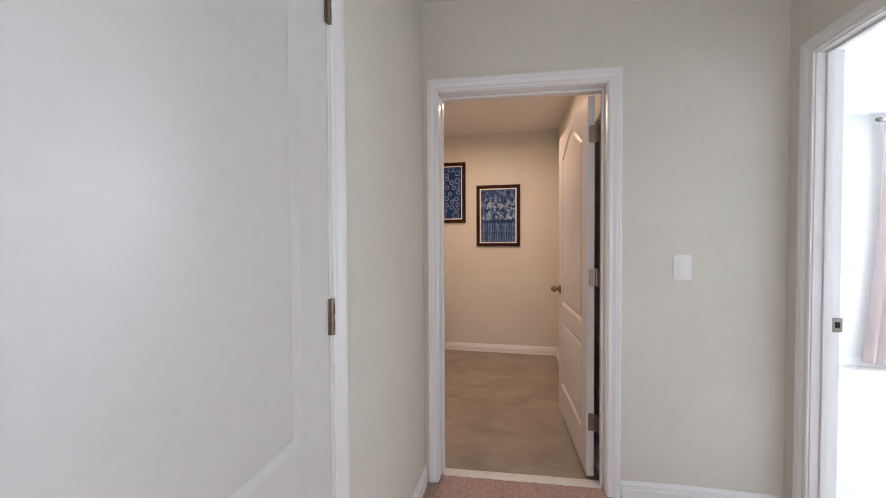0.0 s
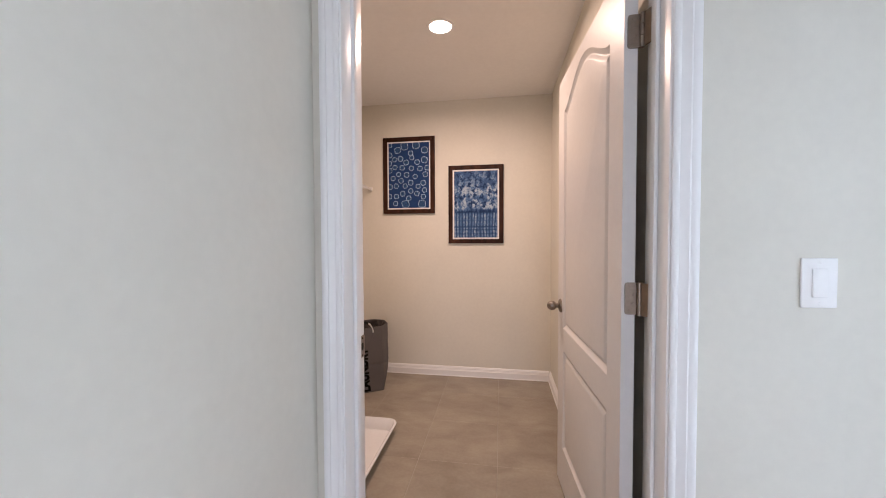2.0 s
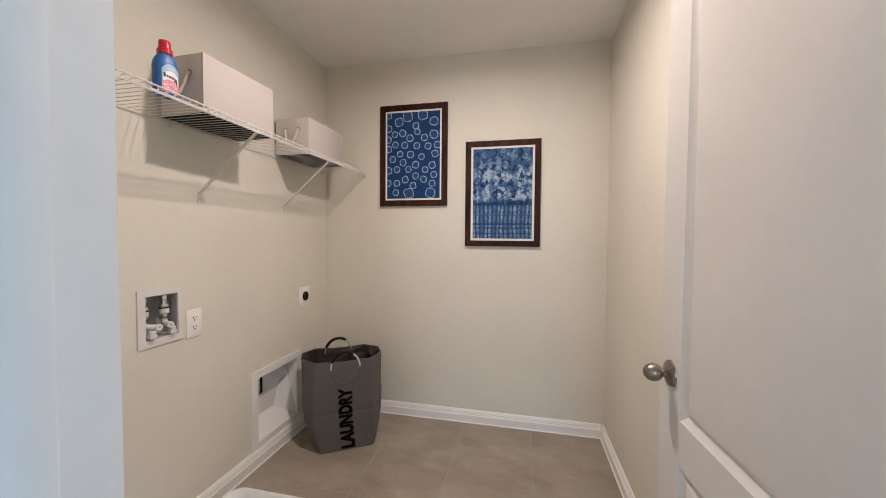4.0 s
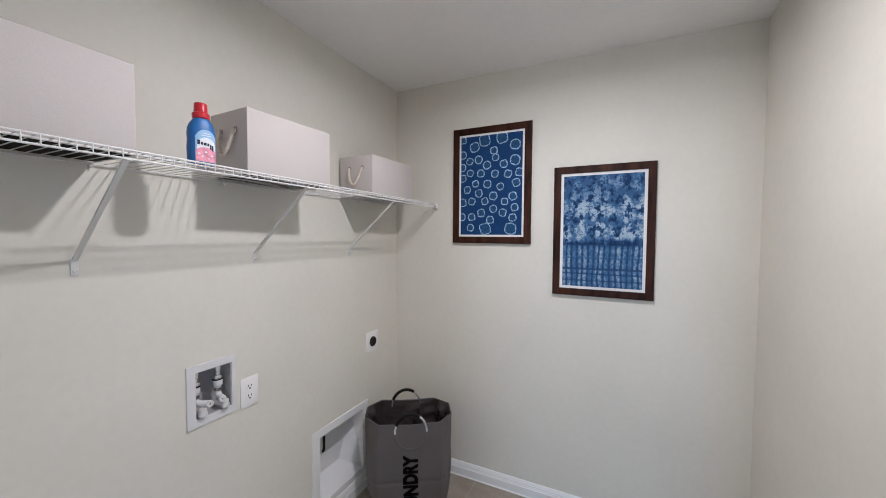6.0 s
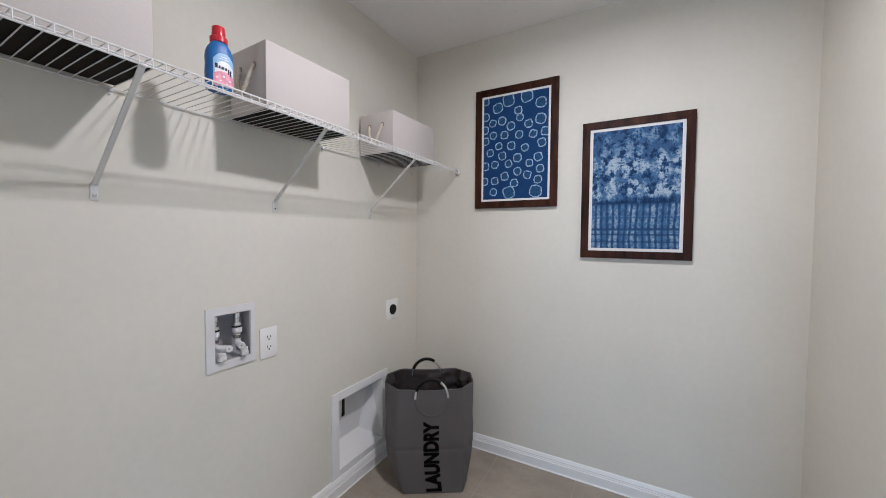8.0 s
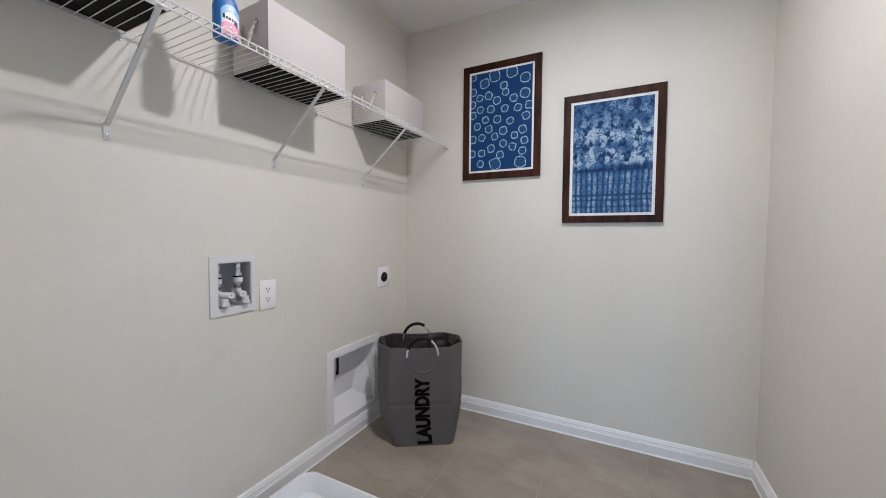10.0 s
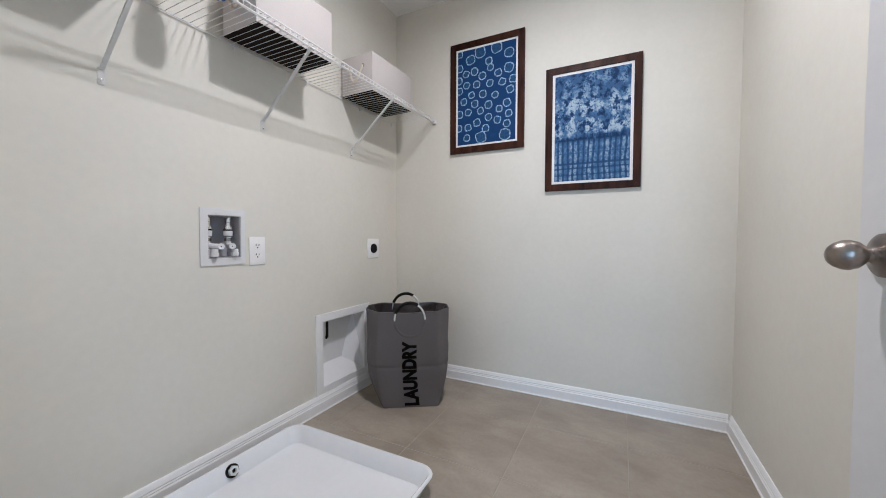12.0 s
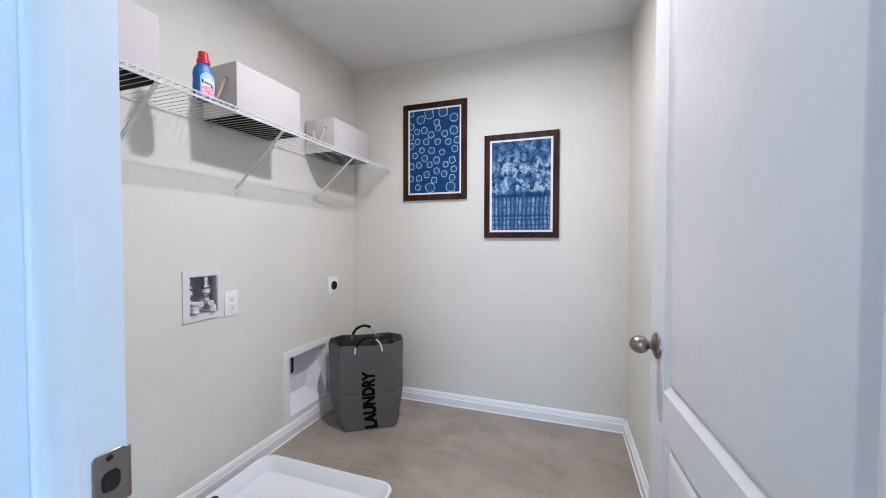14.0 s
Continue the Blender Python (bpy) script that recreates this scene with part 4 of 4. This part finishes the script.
def picture(x0, x1, z0, z1, frame_w, mat_w, paper, label):
    yf = FAR - 0.014
    ob = thing("framed_picture", ((x0 + x1) / 2, FAR, z0), label, "picture", "indigo prints on the back wall")
    for name, pts in (
        ("frame_bottom", [(x0, z0), (x1, z0), (x1 - frame_w, z0 + frame_w), (x0 + frame_w, z0 + frame_w)]),
        ("frame_top", [(x0 + frame_w, z1 - frame_w), (x1 - frame_w, z1 - frame_w), (x1, z1), (x0, z1)]),
        ("frame_side", [(x0, z0), (x0 + frame_w, z0 + frame_w), (x0 + frame_w, z1 - frame_w), (x0, z1)]),
        ("frame_side", [(x1, z0), (x1, z1), (x1 - frame_w, z1 - frame_w), (x1 - frame_w, z0 + frame_w)]),
    ):
        bm = bmesh.new()
        a = [bm.verts.new((x, yf - 0.006, z)) for x, z in pts]
        b = [bm.verts.new((x, FAR - 0.002, z)) for x, z in pts]
        for k in range(4):
            bm.faces.new((a[k], a[(k + 1) % 4], b[(k + 1) % 4], b[k]))
        front = bm.faces.new(a)
        bm.faces.new(b[::-1])
        bmesh.ops.bevel(bm, geom=list(front.edges), offset=0.0018, segments=2, affect="EDGES")
        part(name, bm, WALNUT, ob)
    ix0, ix1, iz0, iz1 = x0 + frame_w, x1 - frame_w, z0 + frame_w, z1 - frame_w
    part("mat", box(bmesh.new(), ix0, ix1, yf, FAR - 0.004, iz0, iz1), MAT_BOARD, ob, "white paper border", False)
    w, h = ix1 - ix0 - 2 * mat_w, iz1 - iz0 - 2 * mat_w
    bm = boxes((0, w, -0.0008, 0, 0, h))
    me = mesh_of("print", bm, paper, False)
    pr = new("print", me)
    pr.parent = ob
    pr.matrix_parent_inverse = ob.matrix_basis.inverted()
    pr.location = (ix0 + mat_w, yf, iz0 + mat_w)
    tagged(pr, "indigo dyed print")
    return ob, pr, ix0 + mat_w, iz0 + mat_w, w, h, yf - 0.0008


ob, pr, px, pz, pw, ph, py = picture(-0.996, -0.521, 1.448, 2.133, 0.039, 0.012, INDIGO_RINGS, "dark walnut framed print of pale dyed rings on indigo blue")
RINGS = [(40, 95), (68, 96), (89, 88), (23, 89), (55, 84), (58, 77), (89, 73), (15, 75), (30, 76), (44, 70), (71, 70), (96, 61), (16, 63), (34, 62), (57, 61), (78, 60), (25, 52), (45, 51), (66, 48), (91, 51), (11, 46),
         (31, 42), (55, 39), (86, 38), (19, 34), (41, 34), (73, 33), (89, 27), (55, 26), (70, 22), (35, 22), (86, 17), (19, 18), (50, 15), (17, 7), (42, 6), (83, 6), (3, 97), (3, 82), (2, 69), (3, 58), (3, 33), (2, 18)]
rnd = random.Random(5)
for i, (u, v) in enumerate(RINGS):
    r = 0.92 * (0.040 if i < 2 or i in (35, 36) else 0.034 if i in (2, 3, 6) else rnd.uniform(0.0245, 0.0285))
    cx, cz = px + pw * u / 100, pz + ph * v / 100
    sq, turn, seed = rnd.uniform(0.02, 0.06), rnd.uniform(0.4, 1.1), rnd.uniform(0, 99)
    bm_ring, bm_in = bmesh.new(), bmesh.new()
    n = 40
    outer, inner = [], []
    for k in range(n):
        a = 2 * math.pi * k / n
        wob = 1 + sq * math.cos(4 * (a - turn)) + 0.10 * noise.noise((math.cos(a) * 2 + seed, math.sin(a) * 2, seed))
        thick = 0.0062 + 0.0042 * noise.noise((math.cos(a) * 4 + seed, math.sin(a) * 4, 7))
        for lst, rr, lift in ((outer, r * wob, 0.0004), (inner, r * wob - thick, 0.0004)):
            x = min(max(cx + rr * math.cos(a), px + 0.0005), px + pw - 0.0005)
            z = min(max(cz + rr * math.sin(a), pz + 0.0005), pz + ph - 0.0005)
            lst.append((x, py - lift, z))
    a = [bm_ring.verts.new(p) for p in outer]
    b = [bm_ring.verts.new(p) for p in inner]
    for k in range(n):
        bm_ring.faces.new((a[k], a[(k + 1) % n], b[(k + 1) % n], b[k]))
    part("dyed_ring", bm_ring, DYE_LIGHT, ob, "", False)
    bm_in.faces.new([bm_in.verts.new((x, y + 0.0001, z)) for x, y, z in inner])
    part("ring_centre", bm_in, DYE_MID, ob, "", False)
picture(-0.397, 0.083, 1.179, 1.862, 0.037, 0.014, INDIGO_PLAID, "dark walnut framed indigo print of pale clouds above a dyed lattice")

# ---- wall boxes and outlets ----
washer = thing("washer_outlet_box", (LEFT, 3.03, 0.80), "white recessed washing machine outlet box with two valves", "outlet box")
WB = (2.935, 3.113, 0.803, 1.026)
HOLE_A = (2.964, 3.096, 0.83, 1.0)


def flange(y0, y1, z0, z1, hy0, hy1, hz0, hz1, t=0.006):
    bm = bmesh.new()
    x0, x1 = LEFT, LEFT + t
    for s in ((y0, hy0, z0, z1), (hy1, y1, z0, z1), (hy0, hy1, z0, hz0), (hy0, hy1, hz1, z1)):
        box(bm, x0, x1, *s)
    bmesh.ops.remove_doubles(bm, verts=bm.verts, dist=0.0001)
    return bm


def recess(hy0, hy1, hz0, hz1, depth, t=0.003):
    """An open box set into the wall: four sides and a back."""
    bm = bmesh.new()
    x0, x1 = LEFT - depth, LEFT + 0.002
    box(bm, x0, x1, hy0, hy0 + t, hz0, hz1)
    box(bm, x0, x1, hy1 - t, hy1, hz0, hz1)
    box(bm, x0, x1, hy0 + t, hy1 - t, hz1 - t, hz1)
    box(bm, x0, x0 + t, hy0 + t, hy1 - t, hz0, hz1 - t)
    box(bm, x0 + t, x1, hy0 + t, hy1 - t, hz0, hz0 + t)
    return bm


part("flange", flange(*WB, *HOLE_A), PLASTIC, washer)
part("recess", recess(*HOLE_A, 0.085), BOX_PLASTIC, washer, "grey-white recessed plastic box", False)
for y, hy, ny in ((2.977, 3.006, 2.985), (3.060, 3.054, 3.066)):
    x = LEFT - 0.024
    bm = bmesh.new()
    tube(bm, [(x, y, 0.915), (x, y, 0.888), (x + 0.010, y + (hy - y) * 0.3, 0.878), (x + 0.036, hy, 0.876)], 0.0115, 14)
    valve = part("valve", bm, PLASTIC, washer, "white and chrome water valve")
    part("supply_stub", lathe(bmesh.new(), [(0, 0.052), (0.010, 0.052), (0.0125, 0.046), (0.0125, 0.030), (0.0105, 0.028), (0.0105, 0.0), (0, 0.0)], pose(x, y, 0.945), 18), CHROME, valve, "chrome supply stub")
    part("nut", lathe(bmesh.new(), [(0, 0), (0.0170, 0), (0.0178, 0.003), (0.0178, 0.010), (0.0165, 0.014), (0, 0.014)], pose(x, y, 0.944), 20), CHROME, valve, "chrome compression nut")
    part("gasket", lathe(bmesh.new(), [(0, 0), (0.0182, 0), (0.0182, 0.004), (0, 0.004)], pose(x, y, 0.940), 20), BLACK, valve)
    part("collar", lathe(bmesh.new(), [(0, 0), (0.0165, 0.001), (0.0172, 0.003), (0.0172, 0.019), (0.0165, 0.021), (0, 0.021)], pose(x, y, 0.918), 22), PLASTIC, valve)
    part("bonnet", lathe(bmesh.new(), [(0, 0), (0.0145, 0), (0.0145, 0.010), (0.012, 0.012), (0, 0.012)], pose(x, y, 0.898), 6), NICKEL, valve)
    for k, (r, z0, z1) in enumerate(((0.0150, 0.838, 0.852), (0.0125, 0.852, 0.866))):
        part("hose_nut", lathe(bmesh.new(), [(0, 0), (r * 0.94, 0), (r, 0.002), (r, z1 - z0 - 0.002), (r * 0.94, z1 - z0), (0, z1 - z0)], pose(LEFT + 0.010, ny, z0), 6 if k == 0 else 18), PLASTIC, valve)
    # the round handle looks out of the box and towards the doorway
    m = look((LEFT + 0.014, hy, 0.876), (LEFT + 0.014 - 0.8, hy + (0.22 if y < 3 else 0.50), 0.876 - 0.1)) @ Matrix.Diagonal((0.78, 0.78, 0.9, 1))
    part("handle", lathe(bmesh.new(), [(0.006, -0.010), (0.0075, -0.002), (0.0125, 0.0), (0.0155, 0.002), (0.0160, 0.007), (0.0135, 0.0095), (0.006, 0.0085), (0, 0.0085)], m, 24), PLASTIC, valve)
    part("handle_screw", lathe(bmesh.new(), [(0, 0.0018), (0.0030, 0.0015), (0.0034, 0)], m @ Matrix.Translation((0, 0, 0.0082)), 10), DARK_NICKEL, valve)

outlet = thing("wall_outlet", (LEFT, 3.171, 0.854), "white duplex electrical outlet beside the washer box", "outlet")
part("plate", box(bmesh.new(), LEFT, LEFT + 0.005, 3.133, 3.209, 0.793, 0.915, 0.0025), SWITCH, outlet)
for z in (0.834, 0.874):
    bm = bmesh.new()
    made = loft(bm, [[Vector((LEFT + xx, 3.171 + 0.0165 * math.cos(a), z + max(-0.0135, min(0.0135, 0.0172 * math.sin(a))))) for a in (2 * math.pi * k / 28 for k in range(28))] for xx in (0.004, 0.0056)])
    bm.faces.new(made[-1])
    sock = part("receptacle", bm, SWITCH, outlet)
    part("slot", box(bmesh.new(), LEFT + 0.0052, LEFT + 0.0060, 3.1627, 3.1657, z + 0.0005, z + 0.0095), HOLE, sock, "", False)
    part("slot", box(bmesh.new(), LEFT + 0.0052, LEFT + 0.0060, 3.1763, 3.1793, z + 0.0005, z + 0.0085), HOLE, sock, "", False)
    part("ground_hole", lathe(bmesh.new(), [(0, 0.0004), (0.0034, 0.0004), (0.0034, -0.0004)], pose(LEFT + 0.0058, 3.171, z - 0.006, 0, 90), 10), HOLE, sock, "", False)
part("screw", lathe(bmesh.new(), [(0, 0.001), (0.003, 0.0008), (0.0033, 0)], pose(LEFT + 0.005, 3.171, 0.854, 0, 90), 10), SWITCH, outlet)

dryer = thing("dryer_outlet", (LEFT, 3.983, 0.843), "white wall plate with a round black dryer socket", "outlet")
part("plate", box(bmesh.new(), LEFT, LEFT + 0.005, 3.925, 4.041, 0.782, 0.905, 0.0025), SWITCH, dryer)
sock = part("socket", lathe(bmesh.new(), [(0, 0.006), (0.022, 0.006), (0.0285, 0.0075), (0.0300, 0.004), (0.0300, 0)], pose(LEFT + 0.004, 3.985, 0.843, 0, 90), 28), BLACK, dryer, "black round socket face")
for y, z in ((3.972, 0.850), (3.998, 0.850), (3.985, 0.828)):
    part("slot", box(bmesh.new(), LEFT + 0.0098, LEFT + 0.0104, y - 0.002, y + 0.002, z - 0.006, z + 0.006), HOLE, sock, "", False)

niche = thing("dryer_vent_box", (LEFT, 3.72, 0.09), "white recessed dryer vent box low in the wall", "vent box")
part("flange", flange(3.500, 3.936, 0.0755, 0.503, 3.548, 3.890, 0.108, 0.461), TRIM, niche)
bm = bmesh.new()
mouth = [bm.verts.new((LEFT + 0.002, y, z)) for y, z in ((3.548, 0.108), (3.890, 0.108), (3.890, 0.461), (3.548, 0.461))]
deep = [bm.verts.new((LEFT - 0.092, y, z)) for y, z in ((3.550, 0.192), (3.790, 0.192), (3.885, 0.459), (3.550, 0.459))]
for k in range(4):
    bm.faces.new((mouth[k], mouth[(k + 1) % 4], deep[(k + 1) % 4], deep[k]))
bm.faces.new(deep)
bmesh.ops.recalc_face_normals(bm, faces=bm.faces)
bmesh.ops.solidify(bm, geom=bm.faces[:], thickness=0.003)
part("recess", bm, TRIM, niche, "", False)
bm = box(bmesh.new(), LEFT - 0.018, LEFT - 0.014, 3.590, 3.606, 0.362, 0.4575, 0.001)
box(bm, LEFT - 0.024, LEFT - 0.0185, 3.593, 3.603, 0.355, 0.372, 0.001)
part("bracket", bm, BLACK, niche, "black metal strap hanging from the top")

# ---- drain pan ----
pan = thing("washer_drain_pan", (-0.95, 2.9, 0), "glossy white plastic washing machine drain pan on the tile", "drain pan")


def rounded(x0, x1, y0, y1, r, z, n=7):
    pts = []
    for cx, cy, a0 in ((x1 - r, y1 - r, 0), (x0 + r, y1 - r, 90), (x0 + r, y0 + r, 180), (x1 - r, y0 + r, 270)):
        for k in range(n):
            a = radians(a0 + 90 * k / (n - 1))
            pts.append(Vector((cx + r * math.cos(a), cy + r * math.sin(a), z)))
    return pts


PX0, PX1, PY0, PY1 = -1.318, -0.588, 2.54, 3.285
bm = bmesh.new()
spec = [(0.048, 0.002, 0.045), (0.034, 0.004, 0.050), (0.006, 0.058, 0.060), (0.000, 0.060, 0.062), (-0.003, 0.063, 0.064), (0.000, 0.067, 0.063), (0.008, 0.068, 0.060), (0.013, 0.064, 0.058), (0.036, 0.013, 0.046), (0.048, 0.0085, 0.040)]
rings = [rounded(PX0 + d0, PX1 - d0, PY0 + d0, PY1 - d0, rr, z * 1.147 + TILE_Z) for d0, z, rr in spec]
made = loft(bm, rings)
bm.faces.new(made[-1])
bm.faces.new(made[0][::-1])
body = part("pan", bm, PAN, pan)
fit_m = pose(PX0 + 0.026, 2.965, 0.036, 0, 70)
drain = part("drain_fitting", lathe(bmesh.new(), [(0.0095, 0.004), (0.0095, 0.015), (0.0185, 0.015), (0.0185, 0.003), (0.012, 0.003)], fit_m, 6), PLASTIC, pan, "white drain nut")
part("gasket", lathe(bmesh.new(), [(0, 0.0035), (0.0245, 0.0035), (0.0245, -0.003), (0, -0.003)], fit_m, 24), BLACK, drain, "black rubber gasket")

# ---- laundry basket ----
W = Vector((0.845, 0.535, 0)).normalized()
N = Vector((-W.y, W.x, 0))
FRONT = Vector((-1.005, 3.777, 0))
BAG_H = 0.510


def bag_ring(f, shrink=0.0, n=96):
    """One level of the bag: square cornered at the base, eight sided at the rim, with soft folds."""
    g = min(1.0, f / 0.44)
    g = g * (1.6 - 0.6 * g)
    hw = 0.154 + 0.064 * g + 0.018 * f - shrink
    hd = 0.112 + 0.024 * g + 0.010 * f - shrink
    ctr = FRONT + N * (0.112 + 0.022 * g + 0.050 * f) + W * (-0.018 * g)
    cw, cd = 0.010 + 0.070 * g * (0.4 + 0.6 * f), 0.010 + 0.072 * g * (0.4 + 0.6 * f)
    corners = [(hw, -hd + cd), (hw, hd - cd), (hw - cw, hd), (-hw + cw, hd), (-hw, hd - cd), (-hw, -hd + cd), (-hw + cw, -hd), (hw - cw, -hd)]
    raw = []
    for i in range(8):
        (u0, v0), (u1, v1) = corners[i], corners[(i + 1) % 8]
        for k in range(n // 8):
            t = k / (n // 8)
            raw.append((u0 + (u1 - u0) * t, v0 + (v1 - v0) * t))
    pts = []
    for k in range(n):
        # corners eased over their neighbours
        u = (raw[k - 1][0] + 2 * raw[k][0] + raw[(k + 1) % n][0]) / 4
        v = (raw[k - 1][1] + 2 * raw[k][1] + raw[(k + 1) % n][1]) / 4
        out = (W * (u / hw) + N * (v / hd)).normalized()
        side = max(0.0, abs(u) - hw * 0.45) / (hw * 0.55)
        fold = -0.0035 * math.exp(-((f - 0.42) / 0.018) ** 2)
        fold += 0.007 * side * noise.noise((u * 11, v * 11, f * 4 + 3)) * math.sin(math.pi * min(1, f * 1.05)) ** 0.5
        fold += 0.004 * side * noise.noise((u * 34, v * 34, f * 9 + 8)) * math.sin(math.pi * min(1, f)) ** 0.5
        p = ctr + W * u + N * v + out * fold
        p.z = f * BAG_H + (0.004 * math.cos(2 * math.atan2(v, u)) + 0.004 * noise.noise((u * 12, v * 12, 4.0)) if f > 0.95 else 0) + 0.002
        pts.append(p)
    return pts


bag = thing("laundry_basket", tuple(FRONT + N * 0.12), "grey fabric laundry basket with loop handles and black lettering", "laundry basket")
steps = [0, 0.01, 0.04, 0.1, 0.16, 0.22, 0.28, 0.34, 0.38, 0.395, 0.41, 0.42, 0.43, 0.445, 0.46, 0.5, 0.56, 0.62, 0.68, 0.74, 0.80, 0.86, 0.92, 0.97, 1.0]
bm = bmesh.new()
made = loft(bm, [bag_ring(f) for f in steps])
bm.faces.new(made[0][::-1])
part("body", bm, BAG, bag)
bm = bmesh.new()
inner = []
for f in [1.0, 0.985, 0.97] + [0.95 - 0.025 * k for k in range(20)] + [0.3, 0.15, 0.04]:
    ring = bag_ring(f, 0.004)
    for k, p in enumerate(ring):
        wr = 0.045 * (0.3 + noise.noise((p.x * 15, p.y * 15, f * 4)) + 0.6 * noise.noise((p.x * 34, p.y * 34, f * 11 + 5))) * min(1, (1 - f) * 14)
        mid = FRONT + N * 0.14
        p += (Vector((mid.x, mid.y, p.z)) - p).normalized() * max(0, wr)
    inner.append(ring)
made = loft(bm, inner)
bm.faces.new(made[-1])
part("lining", bm, BAG_IN, bag, "dark crumpled lining")
part("rim", tube(bmesh.new(), bag_ring(1.0, 0.002) + bag_ring(1.0, 0.002)[:1], 0.0035, 6, False), BAG, bag)


def bag_face(u, z, side=-1):
    """A point on the middle of the front (side -1) or back (side 1) at width u and height z."""
    f = min(1.0, z / BAG_H)
    g = min(1.0, f / 0.44)
    g = g * (1.6 - 0.6 * g)
    hd = 0.112 + 0.024 * g + 0.010 * f
    return FRONT + N * (0.112 + 0.022 * g + 0.050 * f + side * hd) + W * (u - 0.018 * g) + Vector((0, 0, z))


HR_C, HR_R, HR_V = 0.472, 0.083, 0.092
for side in (-1, 1):
    def arc(a0, a1, n, lift):
        pts = []
        for i in range(n + 1):
            a = radians(a0 + (a1 - a0) * i / n)
            p = bag_face(HR_R * math.cos(a) + (-0.012 if side > 0 else 0.010), HR_C + (0.008 if side > 0 else 0.0) + HR_V * math.sin(a), side)
            pts.append(p + N * side * lift)
        return pts
    grip = part("grip", tube(bmesh.new(), arc(58, 158, 24, -0.004), 0.0088, 12), BLACK, bag, "black foam handle grip")
    part("handle_ring", tube(bmesh.new(), arc(0, 58, 12, -0.002) + arc(58, 158, 16, -0.004)[1:] + arc(158, 184, 6, -0.002)[1:], 0.0058, 10), ALUMINIUM, bag, "bright metal handle ring")
    if side < 0:
        part("handle_seam", tube(bmesh.new(), arc(-172, -8, 36, -0.0130), 0.0152, 16), BAG, bag, "sewn-in ring under the fabric")

words = bpy.data.curves.new("laundry_text", "FONT")
words.body, words.size, words.extrude, words.offset = "LAUNDRY", 0.112, 0.0006, 0.0056
words.align_x, words.align_y = "CENTER", "CENTER"
words.space_character = 1.0
tmp = new("text_source", words)
bpy.context.view_layer.update()
text_mesh = bpy.data.meshes.new_from_object(tmp.evaluated_get(bpy.context.evaluated_depsgraph_get()))
bpy.data.objects.remove(tmp)
xs = [v.co.x for v in text_mesh.vertices]
ys = [v.co.y for v in text_mesh.vertices]
cx, cy, sx, sy = (max(xs) + min(xs)) / 2, (max(ys) + min(ys)) / 2, max(xs) - min(xs), max(ys) - min(ys)
for v in text_mesh.vertices:
    along, across, lift = (v.co.x - cx) / sx * 0.345, (v.co.y - cy) / sy * 0.080, v.co.z
    z = 0.185 + along
    f = z / BAG_H
    fold = -0.0035 * math.exp(-((f - 0.42) / 0.018) ** 2)
    v.co = bag_face(-across + 0.008, z) - N * (0.0030 + lift + fold)
text_mesh.materials.clear()
text_mesh.materials.append(BAG_TEXT)
lettering = new("lettering", text_mesh)
lettering.parent = bag
lettering.matrix_parent_inverse = bag.matrix_basis.inverted()
tagged(lettering, "black printed capital letters")
bag.location.z += TILE_Z

# ---- floor tiles ----
TS, GAP = 0.436, 0.0032
X0, Y0 = -0.830 - 2 * TS, 3.452 - 4 * TS
floor = tagged(new("floor", mesh_of("floor", boxes((LEFT, RIGHT, 2.05, FAR, -0.011, -0.0012)), GROUT, False)), "taupe porcelain tile floor with pale grout joints", "floor", kind="structure")
cache = {}
for i in range(6):
    for j in range(8):
        x0, x1 = max(X0 + i * TS + GAP / 2, LEFT), min(X0 + (i + 1) * TS - GAP / 2, RIGHT)
        y0, y1 = max(Y0 + j * TS + GAP / 2, 2.093), min(Y0 + (j + 1) * TS - GAP / 2, FAR)
        if x1 - x0 < 0.01 or y1 - y0 < 0.01:
            continue
        key = (round(x1 - x0, 4), round(y1 - y0, 4))
        if key not in cache:
            cache[key] = mesh_of("tile", box(bmesh.new(), 0, key[0], 0, key[1], -0.009, 0.0, 0.0012, 1), TILE, False)
        tile = new("tile", cache[key])
        tile.location = (x0, y0, 0)
        tile.parent = floor
floor.location.z = TILE_Z
